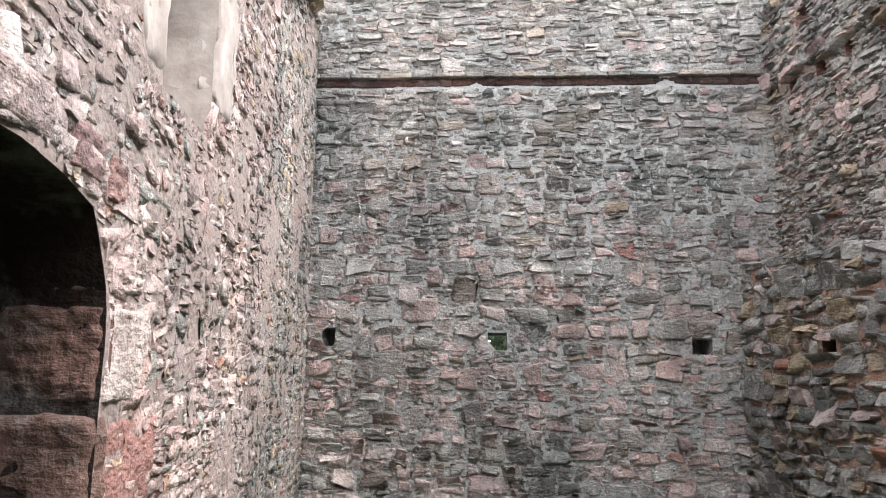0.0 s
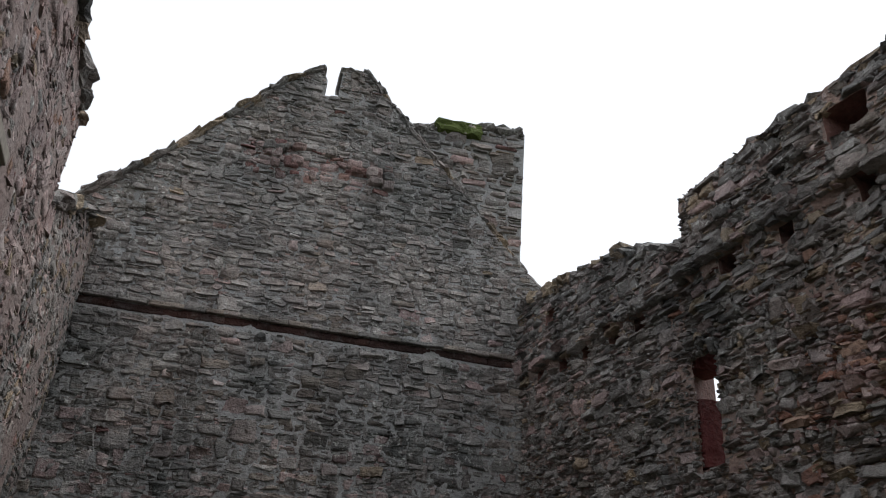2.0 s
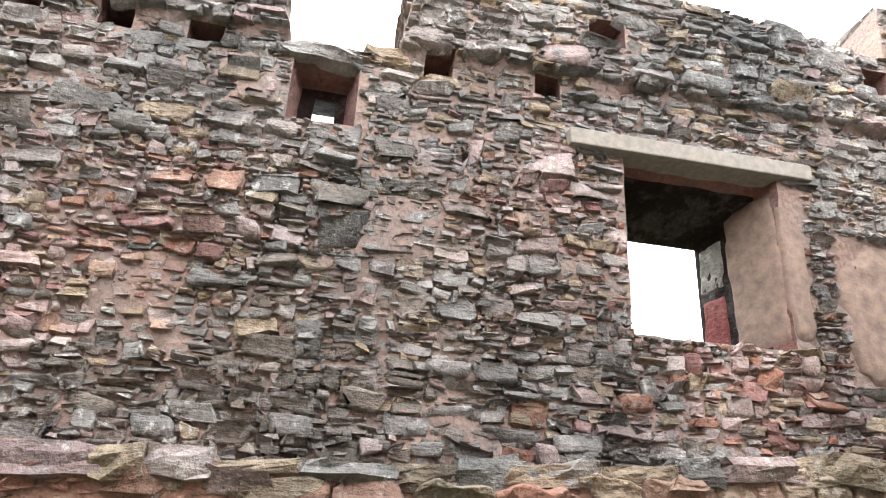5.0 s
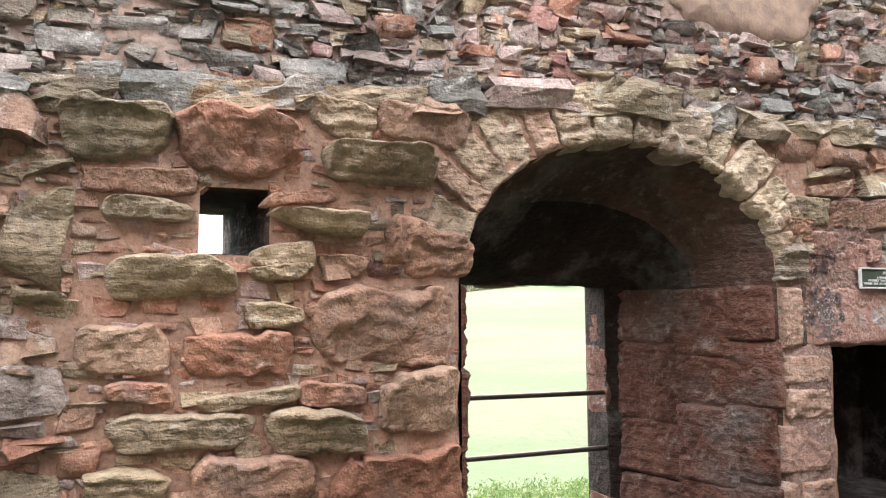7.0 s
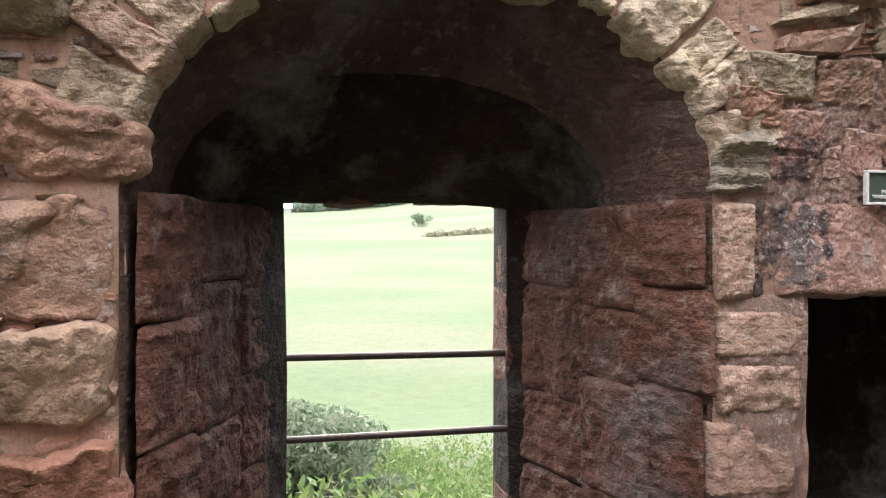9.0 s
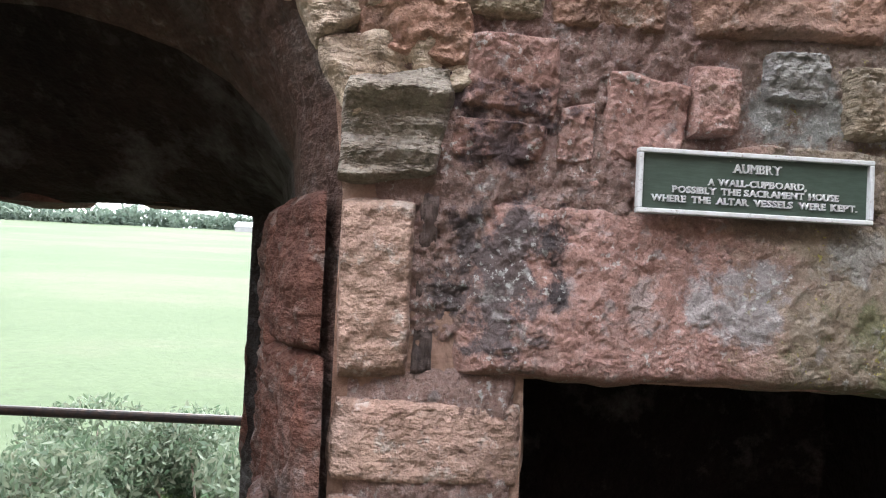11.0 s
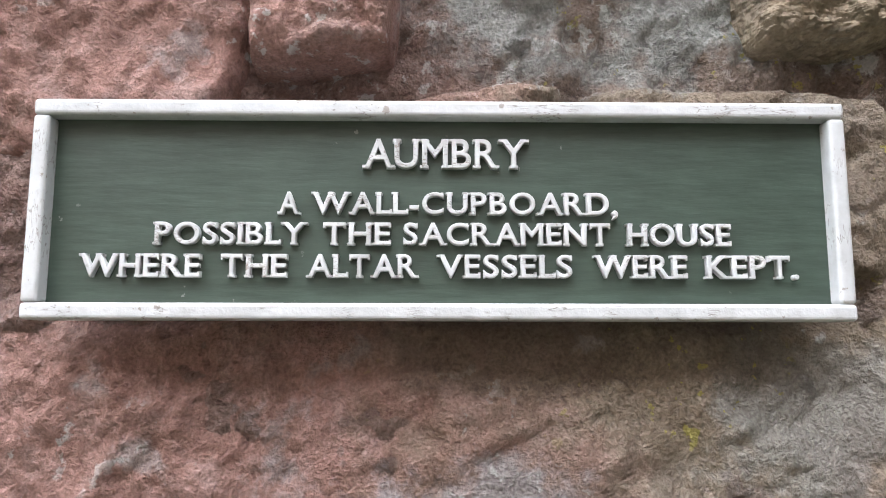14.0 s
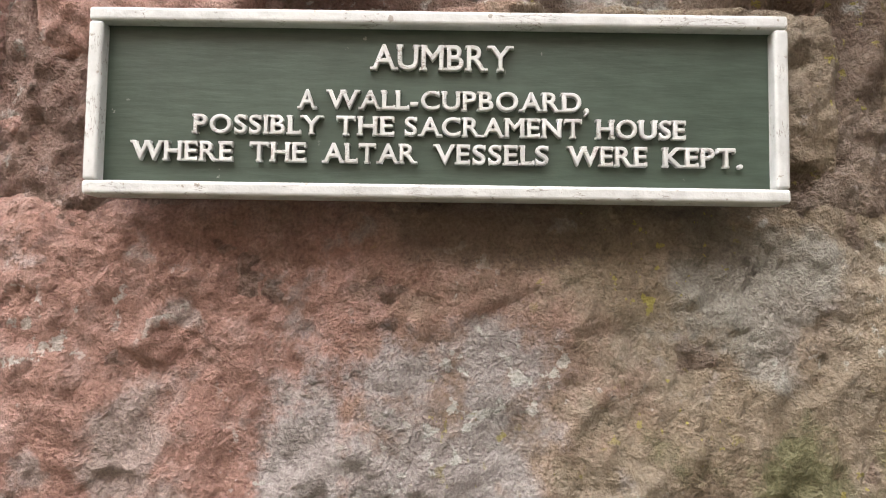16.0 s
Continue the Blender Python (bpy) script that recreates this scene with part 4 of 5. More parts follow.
    colony = ramp(nt, tex_noise(nt, 8.0, 4, 0.6, place), [(0.5, BLACK), (0.58, WHITE)])
    base = mix(nt, calc(nt, "MULTIPLY", calc(nt, "MULTIPLY", crust, colony), 0.5), base, (0.56, 0.56, 0.53))
    gold = ramp(nt, tex_noise(nt, 74.0, 4, 0.6, place), [(0.62, BLACK), (0.65, WHITE)])
    groups = ramp(nt, tex_noise(nt, 13.0, 3, 0.5, place), [(0.5, BLACK), (0.57, WHITE)])
    base = mix(nt, calc(nt, "MULTIPLY", calc(nt, "MULTIPLY", gold, groups), calc(nt, "MULTIPLY", side, 0.9)), base, (0.33, 0.285, 0.085))
    nt.links.new(base, bsdf.inputs["Base Color"])
    bsdf.inputs["Roughness"].default_value = 0.9
    bsdf.inputs["Specular IOR Level"].default_value = 0.2
    rough = calc(nt, "ADD", calc(nt, "MULTIPLY", tex_noise(nt, 34.0, 4, 0.55, place), 0.8), calc(nt, "ADD", calc(nt, "MULTIPLY", fine, 0.42), calc(nt, "MULTIPLY", grit, 0.16)))
    bump(nt, bsdf, rough, 1.0, 0.019 if not sandy else 0.034)
    return mat


ROCK = lintel_material("lintel_rock", False)
BED = lintel_material("gravelly_bed", True)
DARK_JOINT = mortar_material("dark_joint", [(0.045, 0.036, 0.034), (0.085, 0.065, 0.06), (0.17, 0.12, 0.105)], 60.0)
NEAR = dict(n=84, rough=0.018, corner=0.1, skew=0.012, wave=0.08, strata=0.3, grain=0.0026)
# gravelly bedding between the stones, and the open joint beside the quoin
block(-5.985, -7.66, 1.235, 2.26, "rose", 0.022, 331, follow=True, name="mortar_bed", n=340, rough=0.016, mat=BED, corner=0.01, skew=0.004, wave=0.004, strata=0.1, grain=0.009)
block(-5.985, -6.385, 0.0, 1.30, "rose", 0.024, 333, follow=True, name="mortar_bed", n=70, rough=0.014, mat=BED, corner=0.01, skew=0.004, wave=0.004, strata=0.1, grain=0.008)
block(-6.138, -6.192, 1.21, 1.65, "rose", 0.02, 332, follow=True, name="mortar_joint", n=40, rough=0.014, mat=DARK_JOINT, corner=0.02, skew=0.006, wave=0.04, strata=0.1, grain=0.008)
block(-6.19, -6.42, 1.70, 1.80, "rose", 0.045, 308, 0.25, mat=ROCK, **NEAR)
block(-6.20, -6.45, 1.80, 1.99, "rose", 0.055, 309, 0.2, mat=ROCK, **NEAR)
block(-6.43, -6.525, 1.70, 1.85, "rose", 0.03, 311, mat=ROCK, **NEAR)
block(-6.505, -6.605, 1.625, 1.705, "rose", 0.03, 312, 0.1, mat=ROCK, **NEAR)
block(-6.52, -6.735, 1.715, 1.92, "rose", 0.04, 313, 0.1, mat=ROCK, **NEAR)
block(-6.735, -6.85, 1.772, 1.95, "rose", 0.06, 314, 0.1, mat=ROCK, **NEAR)
block(-6.69, -6.79, 1.66, 1.755, "rose", 0.022, 315, mat=ROCK, **NEAR)
block(-6.785, -6.97, 1.64, 1.775, "rose", 0.03, 316, mat=ROCK, **NEAR)
block(-6.95, -7.20, 1.62, 1.77, "buff", 0.03, 317, mat=ROCK, **NEAR)
block(-7.07, -7.21, 1.80, 1.96, "buff", 0.07, 318, 0.2, **NEAR)
block(-6.90, -7.04, 1.86, 1.98, "grey", 0.05, 319, 0.2, **NEAR)
block(-7.22, -7.47, 1.60, 1.81, "rose", 0.035, 323, 0.1, mat=ROCK, **NEAR)
block(-7.22, -7.62, 1.83, 2.07, "buff", 0.06, 324, 0.2, **NEAR)
block(-6.40, -6.68, 2.0, 2.2, "rose", 0.06, 320, 0.2, **NEAR)
block(-6.03, -6.42, 2.02, 2.20, "buff", 0.06, 321, 0.2, **NEAR)
block(-6.70, -7.20, 2.0, 2.21, "rose", 0.06, 322, 0.2, **NEAR)
block(-6.18, -7.62, 1.215, 1.635, "rose", 0.036, 330, -0.05, name="aumbry_lintel", n=440, rough=0.014, mat=ROCK, corner=0.05, skew=0.01, wave=0.03, strata=0.15, grain=0.0026)

# courses of the two jambs
rng = random.Random(91)
m_south = wall_frame((6.62, -5.585, 0), (-1.0, -0.205))
m_north = wall_frame((5.40, -3.81, 0), (1.0, -0.34))
m_arris = wall_frame((5.62, -5.80, 0), (-0.28, -0.13))
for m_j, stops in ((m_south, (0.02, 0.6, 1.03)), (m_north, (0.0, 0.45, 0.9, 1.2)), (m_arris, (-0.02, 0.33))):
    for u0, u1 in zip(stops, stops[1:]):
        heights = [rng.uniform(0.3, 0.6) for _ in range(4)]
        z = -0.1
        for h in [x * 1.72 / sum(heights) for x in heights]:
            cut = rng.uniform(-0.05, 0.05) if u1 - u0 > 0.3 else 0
            slab(wall_low, m_j, u0 - 0.01, u1 + 0.01 + cut, z, z + h + 0.004, "rose", 0.02 + rng.uniform(0, 0.008), int(z * 100) + int(u0 * 30) + 700, 0, "jamb_stone", 40, 0.026, 0.006, None, JAMB_SHADED, 0.03, 0.008, 0.02, 0.3)
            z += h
rng = random.Random(93)
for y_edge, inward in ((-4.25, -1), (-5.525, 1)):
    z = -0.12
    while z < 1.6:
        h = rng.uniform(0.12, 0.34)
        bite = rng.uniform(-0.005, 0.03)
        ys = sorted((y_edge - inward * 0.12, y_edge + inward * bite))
        rock("jamb_stone", (6.62, ys[0], z), (6.915, ys[1], min(z + h, 1.66)), rng.random() * 40, JAMB_SHADED, wall_low, 0.1, 3)
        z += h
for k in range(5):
    rock("lintel_stone", (6.6, -5.56 + 0.26 * k, 1.67 + rng.uniform(-0.02, 0.02)), (6.915, -5.28 + 0.26 * k, 1.8), rng.random() * 40, JAMB_SHADED, wall_low, 0.1, 3)
cap_stones(wall_low, M_LOW, [(ey(-7.6), 2.62), (ey(-5.5), 2.64), (ey(-4.9), 2.72), (ey(-2.6), 2.5), (ey(0.3), 2.4), (ey(5), 2.46)], 0.45, 51, (0.25, 0.6), (0.06, 0.14), "buff buff grey pink")

cap_stones(wall_low, M_LOW, [(ey(5), 2.46), (ey(6), 2.5), (ey(8.5), 3.1), (-0.4, 3.25)], 0.45, 52, (0.25, 0.6), (0.08, 0.16), "grey grey slate")

# west wall: a tall stretch, then a lower one to the gable
west_line = [(-0.3, -0.9), (wy(12.6), -0.9), (wy(12.6), 7.5), (wy(10.4), 7.1), (wy(8.0), 5.95), (wy(7.8), 6.85), (wy(7.2), 7.05), (wy(5.8), 7.3), (wy(4), 7.6), (-0.3, 7.6)]
niche = rect(wy(4.56), wy(5.75), 3.35, 5.03)
hearth = [(wy(0.9), 0.2), (wy(4.05), 0.2), (wy(4.05), 1.75), (wy(4.02), 1.99), (wy(3.9), 2.2), (wy(3.74), 2.38), (wy(3.4), 2.46), (wy(2.97), 2.5), (wy(2.0), 2.5), (wy(0.9), 2.3)]
west_holes = [[(niche, 0), (rect(wy(4.75), wy(5.6), 3.4, 5.0), 0.7)], [(hearth, 0), (hearth, 0.9)]]


def west_off(u, v):
    return wobble(u, v, 7, 0.5, 0.06)


wall_west = wall_core("wall_west", M_WEST, west_line, west_holes, 1.3, [MORTAR_WEST, PLASTER, SOOT_SHADE], 4, off=west_off, recess=0.0, relief=0.018, soot_shade_holes=(1,))
tagged(wall_west, "tall broken wall of pink rubble with blocked window recess", "wall", kind="structure")


def west_mix(u, v):
    r = noise.noise(Vector((u * 0.5, v * 0.5, 12)))
    if u > wy(8.2):
        return [1, 0.3, 0.1, 0.3]
    return [0.25 - 0.3 * min(0, r), 1.2 + r, 0.08, 0.15, 0.1]


west_open = [h[0][0] for h in west_holes] + [rect(wy(4.15), wy(4.56), 3.3, 5.1), rect(wy(5.75), wy(6.4), 3.7, 5.0), rect(wy(4.3), wy(5.95), 5.0, 5.2)]
quads = courses(west_line, west_open, 14, (0.09, 0.24), (0.8, 2.4), 0.004, None, 1.0, 0.3)
fill_rubble(wall_west, M_WEST, west_line, west_open, 114, west_off, blend(west_mix), (0.05, 0.1), (-0.02, 0.004))
lay_stones(wall_west, M_WEST, quads, 24, (-0.012, 0.012), west_off, blend(west_mix), (wy(2.5), wy(8.2), 0.5, 6.5), nu=6, rough=0.007, tilt=0.1, soft=0.8, pull=0.22)

cap_stones(wall_west, M_WEST, [(wy(7.8), 6.85), (wy(7.2), 7.05), (wy(5.8), 7.3), (wy(4), 7.6), (wy(0), 7.6)], 1.1, 49)
cap_stones(wall_west, M_WEST, [(wy(11.8), 7.35), (wy(10.4), 7.1), (wy(8.1), 6.0)], 1.1, 50)
part("lintel", box_bm((X_WEST - 0.6, 4.4, 5.03), (X_WEST + 0.05, 5.75, 5.14), 0.012), CONCRETE, wall_west, "grey concrete lintel over the recess")
slab(wall_west, M_WEST, wy(4.1), wy(4.56), 3.3, 5.1, "buff", 0.02, 73, 0, "plaster_patch", 20, 0.012, 0.1, west_off, PLASTER, 0.2, 0.04, 0.14, 0.0)
slab(wall_west, M_WEST, wy(5.75), wy(6.5), 3.6, 5.0, "buff", 0.02, 74, 0, "plaster_patch", 20, 0.012, 0.1, west_off, PLASTER, 0.3, 0.04, 0.16, 0.0)
for y0, y1, z0, z1, sort, seed in ((4.06, 4.75, 1.36, 1.94, "pink", 81), (4.06, 5.05, 0.66, 1.33, "red", 82), (4.06, 4.4, 1.97, 2.42, "pink", 83), (3.86, 4.2, 2.43, 2.72, "red", 84), (3.4, 3.84, 2.5, 2.78, "red", 85), (2.6, 3.38, 2.54, 2.8, "pink", 86)):
    slab(wall_west, M_WEST, wy(y0), wy(y1), z0, z1, sort, 0.02, seed, 0, "hearth_stone", 26, 0.02, 0.1, west_off, None, 0.05, 0.01, 0.025)

# far jamb of the hearth, big scorched blocks across its depth
SCORCHED = stone_material("scorched_stone", [(0.11, 0.066, 0.055), (0.0825, 0.0495, 0.0413), (0.132, 0.0853, 0.0715)], True, 0.25, 1.0, 0.0, 0.8, 0.4)
m_hearth = wall_frame((X_WEST - 0.9, 4.05, 0), (1, 0))
for u0, u1, z0, z1, seed in ((0.0, 0.9, 0.2, 0.64, 87), (0.0, 0.92, 0.66, 1.34, 88), (0.3, 0.9, 1.36, 1.93, 89), (0.0, 0.3, 1.36, 1.9, 90), (0.0, 0.5, 1.94, 2.3, 91), (0.5, 0.86, 1.95, 2.25, 92)):
    slab(wall_west, m_hearth, u0, u1, z0, z1, "rose", 0.03, seed, 0.1, "hearth_stone", 30, 0.03, 0.08, None, SCORCHED, 0.06, 0.01, 0.03)

# south wall closes the hall behind the walker
M_SOUTH = wall_frame((5.9, -9.6, 0), (-1, 0))
south_line = rect(-1, 8.8, -0.3, 7.0)
wall_south = wall_core("wall_south", M_SOUTH, south_line, [], 1.0, [MORTAR_GREY], 5, step=0.4)
tagged(wall_south, "plain rubble end wall", "wall", kind="structure")
quads = courses(south_line, [], 15, (0.18, 0.34), (1.2, 2.6), 0.03)
lay_stones(wall_south, M_SOUTH, quads, 25, (0.02, 0.08), flat, blend(lambda u, v: [1, 0.6, 0.2, 0.3]))


# ---- ground and distance ----
def ground_height(x, y):
    d = x - 7.0
    if d <= 0:
        return -0.05 * max(0.0, min(12.0, y - 1.0)) - 0.4 * min(1.0, max(0.0, (d + 2.0) / 0.3))
    near = -1.6 * min(1.0, d / 2.0) - 1.6 * min(1.0, max(0.0, (d - 2) / 14))
    rise = 21.0 * min(1.0, max(0.0, (d - 16) / 330)) ** 1.1
    south = min(1.0, max(0.0, (-y - 5.0) / 100.0))
    rise *= 1.0 + 0.5 * south * south * (3 - 2 * south)
    return near + rise + 0.35 * noise.noise(Vector((x * 0.03, y * 0.03, 0))) * min(1, d / 20)


def build_ground():
    xs = [-3000, -800, -200, -60, -20, -8, -4, -2, 0, 2, 4, 5.0, 5.3, 6.8, 6.95] + [7 + 0.5 * i for i in range(16)] + [15 + 2 * i for i in range(20)] + [55 + 15 * i for i in range(25)] + [500, 900, 3000]
    ys = [-3000, -900, -500, -300] + [-200 + 10 * i for i in range(17)] + [-30 + 1.5 * i for i in range(40)] + [32 + 12 * i for i in range(14)] + [300, 600, 3000]
    verts = [(x, y, ground_height(x, y)) for x in xs for y in ys]
    n = len(ys)
    faces = [(i * n + j, (i + 1) * n + j, (i + 1) * n + j + 1, i * n + j + 1) for i in range(len(xs) - 1) for j in range(n - 1)]
    mat, nt, bsdf = material("field_grass")
    place, _ = world_place(nt)
    strips, _ = world_place(nt, (0.022, 0.012, 0.0))
    broad = tex_noise(nt, 1.0, 8, 0.68, strips)
    fine = tex_noise(nt, 2.2, 8, 0.7, place)
    base = ramp(nt, broad, [(0.36, (0.0402, 0.0561, 0.0297)), (0.5, (0.05, 0.0653, 0.0366)), (0.58, (0.0663, 0.0694, 0.0475)), (0.7, (0.0468, 0.0622, 0.0337))])
    base = mix(nt, 0.5, base, ramp(nt, fine, [(0.3, (0.5, 0.52, 0.45)), (0.7, (1.1, 1.1, 1.0))]), "MULTIPLY")
    nt.links.new(base, bsdf.inputs["Base Color"])
    bsdf.inputs["Roughness"].default_value = 0.95
    bsdf.inputs["Specular IOR Level"].default_value = 0.1
    bump(nt, bsdf, fine, 0.6, 0.1)
    ob = raw("ground", verts, faces, [mat], None, None, True)
    tagged(ob, "pale green stubble field sloping up to a ridge", "ground", kind="structure")


build_ground()


# ---- the sign ----
# where the stems of each capital end, as shares of its width: feet, heads
SERIFS = {"A": ((0.06, 0.94), ()), "U": ((), (0.1, 0.9)), "M": ((0.08, 0.92), (0.1, 0.9)), "B": ((0.08,), (0.08,)), "R": ((0.09, 0.92), (0.09,)), "Y": ((0.5,), (0.06, 0.94)),
          "W": ((), (0.05, 0.5, 0.95)), "L": ((0.12,), (0.12,)), "P": ((0.1,), (0.1,)), "D": ((0.08,), (0.08,)), "I": ((0.5,), (0.5,)), "T": ((0.5,), ()),
          "H": ((0.09, 0.91), (0.09, 0.91)), "E": ((0.12,), (0.12,)), "N": ((0.09,), (0.09, 0.91)), "V": ((), (0.06, 0.94)), "K": ((0.1, 0.92), (0.1, 0.9))}
TICKS = {"L": ((0.96, 0),), "T": ((0.04, 1), (0.96, 1)), "E": ((0.96, 0), (0.96, 1)), "C": ((0.93, 1),), "S": ((0.92, 1), (0.08, 0))}


def glyph(char, cap):
    """Outline mesh of one raised capital of the height cap, from x = 0."""
    cu = bpy.data.curves.new("lettering", "FONT")
    cu.body, cu.size, cu.extrude, cu.bevel_depth, cu.bevel_resolution, cu.offset = char, cap * 1.42, 0.0022, 0.0007, 2, -0.00025
    tmp = bpy.data.objects.new("lettering", cu)
    scene.collection.objects.link(tmp)
    me = bpy.data.meshes.new_from_object(tmp.evaluated_get(bpy.context.evaluated_depsgraph_get()))
    bpy.data.objects.remove(tmp)
    bm = bmesh.new()
    bm.from_mesh(me)
    bpy.data.meshes.remove(me)
    xs, ys = [v.co.x for v in bm.verts], [v.co.y for v in bm.verts]
    x0, wide = min(xs), max(xs) - min(xs)
    k = cap / (max(ys) - min(ys)) if char not in "-,." else 1.0
    if char not in "-,.":
        bmesh.ops.translate(bm, vec=(-x0, -min(ys), 0), verts=bm.verts)
    else:
        bmesh.ops.translate(bm, vec=(-x0, 0, 0), verts=bm.verts)
    bmesh.ops.scale(bm, vec=(1.0, k, 1.0), verts=bm.verts)
    bars = [(wide * f, 0.055 * cap, 0.17 * cap, 0.055 * cap) for f in SERIFS.get(char, ((), ()))[0]]
    bars += [(wide * f, 0.945 * cap, 0.17 * cap, 0.055 * cap) for f in SERIFS.get(char, ((), ()))[1]]
    bars += [(wide * f, (0.13 if low == 0 else 0.87) * cap, 0.05 * cap, 0.13 * cap) for f, low in TICKS.get(char, ())]
    for cx, cy, hx, hy in bars:
        cube = bmesh.ops.create_cube(bm, size=2)["verts"]
        for v in cube:
            pinch = 0.82 if v.co.z > 0 else 1.0
            v.co = Vector((cx + v.co.x * hx * pinch, cy + v.co.y * hy * pinch, v.co.z * 0.0027))
    return bm, wide


def word(text, cap, x0, x1, y, place, mat, parent):
    """One word of raised capitals that fills the stretch from x0 to x1."""
    out, x = bmesh.new(), 0.0
    for char in text:
        bm, wide = glyph(char, cap)
        bmesh.ops.translate(bm, vec=(x, 0, 0), verts=bm.verts)
        me = bpy.data.meshes.new("capital")
        bm.to_mesh(me)
        bm.free()
        out.from_mesh(me)
        bpy.data.meshes.remove(me)
        x += wide + cap * (0.14 if char not in "AWVYL" else 0.07)
    xs = [v.co.x for v in out.verts]
    k = (x1 - x0) / (max(xs) - min(xs))
    for v in out.verts:
        v.co.x = x0 + (v.co.x - min(xs)) * k
        v.co.y += y
    out.transform(place)
    part("lettering", out, mat, parent, "raised white serif capitals")


def build_sign():
    w, h = 0.519, 0.1405
    green, nt, bsdf = material("sign_green")
    place, _ = world_place(nt)
    brushed, _ = world_place(nt, (1, 0.12, 1))
    f = tex_noise(nt, 25, 6, 0.7, place)
    bsdf.inputs["Roughness"].default_value = 0.5
    base = ramp(nt, f, [(0.3, (0.031, 0.05, 0.035)), (0.65, (0.042, 0.064, 0.047))])
    strokes = tex_noise(nt, 240, 4, 0.6, brushed)
    base = mix(nt, 0.6, base, ramp(nt, strokes, [(0.35, (0.72, 0.72, 0.72)), (0.65, (1.25, 1.25, 1.25))]), "MULTIPLY")
    scuffs = ramp(nt, tex_noise(nt, 150, 3, 0.6, place), [(0.70, BLACK), (0.72, WHITE)])
    dusty = ramp(nt, tex_noise(nt, 12, 3, 0.5, place), [(0.52, BLACK), (0.6, WHITE)])
    base = mix(nt, calc(nt, "MULTIPLY", calc(nt, "MULTIPLY", scuffs, dusty), 0.7), base, (0.22, 0.23, 0.21))
    nt.links.new(base, bsdf.inputs["Base Color"])
    bump(nt, bsdf, strokes, 0.5, 0.0006)
    white, nt, bsdf = material("sign_white")
    place, _ = world_place(nt)
    base = ramp(nt, tex_noise(nt, 35, 6, 0.65, place), [(0.3, (0.42, 0.42, 0.42)), (0.6, (0.56, 0.56, 0.562))])
    flakes = nt.nodes.new("ShaderNodeTexVoronoi")
    flakes.feature = "DISTANCE_TO_EDGE"
    flakes.inputs["Scale"].default_value = 55
    warp = mix(nt, 0.03, place, nt.nodes.new("ShaderNodeTexNoise").outputs["Color"])
    nt.links.new(warp, flakes.inputs["Vector"])
    crack = ramp(nt, flakes.outputs["Distance"], [(0.012, WHITE), (0.03, BLACK)])
    worn = ramp(nt, tex_noise(nt, 28, 5, 0.6, place), [(0.5, BLACK), (0.56, WHITE)])
    chips = ramp(nt, tex_noise(nt, 120, 4, 0.6, place), [(0.66, BLACK), (0.68, WHITE)])
    base = mix(nt, calc(nt, "MULTIPLY", calc(nt, "MULTIPLY", crack, worn), 0.75), base, (0.16, 0.13, 0.11))
    nt.links.new(mix(nt, calc(nt, "MULTIPLY", chips, 0.8), base, (0.24, 0.20, 0.17)), bsdf.inputs["Base Color"])
    bsdf.inputs["Roughness"].default_value = 0.5
    bump(nt, bsdf, tex_noise(nt, 110, 4, 0.6, place), 0.5, 0.0015)
    sign = new("sign")
    sign.matrix_world = Matrix.Translation((5.271, -6.8655, 1.6735)) @ Matrix.Rotation(radians(0.3), 4, "X")
    tagged(sign, "green cast metal sign with white raised letters on the wall", "sign")
    m = Matrix(((0, 0, -1, 0), (-1, 0, 0, 0), (0, 1, 0, 0), (0, 0, 0, 1)))  # x to the reader's right, y up, z out
    part("panel", box_bm((-w / 2 + 0.006, -h / 2 + 0.006, -0.004), (w / 2 - 0.006, h / 2 - 0.006, 0.006), 0, 1, m), green, sign, "dark green painted panel")
    rim = 0.0105
    for lo, hi in (((-w / 2, -h / 2, -0.006), (w / 2, -h / 2 + rim, 0.018)), ((-w / 2, h / 2 - rim, -0.006), (w / 2, h / 2, 0.018)),
                   ((-w / 2, -h / 2 + rim, -0.006), (-w / 2 + rim, h / 2 - rim, 0.0178)), ((w / 2 - rim, -h / 2 + rim, -0.006), (w / 2, h / 2 - rim, 0.0178))):
        part("frame_bar", box_bm(lo, hi, 0.0025, 3, m), white, sign, "chipped white painted border")
    rows = ((0.0193, 0.0275, (("AUMBRY", 0.401, 0.610),)),
            (0.0145, -0.0028, (("A", 0.298, 0.327), ("WALL-CUPBOARD,", 0.339, 0.718))),
            (0.0145, -0.0226, (("POSSIBLY", 0.1475, 0.337), ("THE", 0.355, 0.4385), ("SACRAMENT", 0.4535, 0.708), ("HOUSE", 0.727, 0.857))),
            (0.0148, -0.0433, (("WHERE", 0.060, 0.2075), ("THE", 0.232, 0.3127), ("ALTAR", 0.335, 0.473), ("VESSELS", 0.494, 0.660), ("WERE", 0.686, 0.8015), ("KEPT.", 0.823, 0.938))))
    for cap, y, words in rows:
        for text, a, b in words:
            word(text, cap, (a - 0.5) * w, (b - 0.5) * w, y, m @ Matrix.Translation((0, 0, 0.0082)), white, sign)


build_sign()


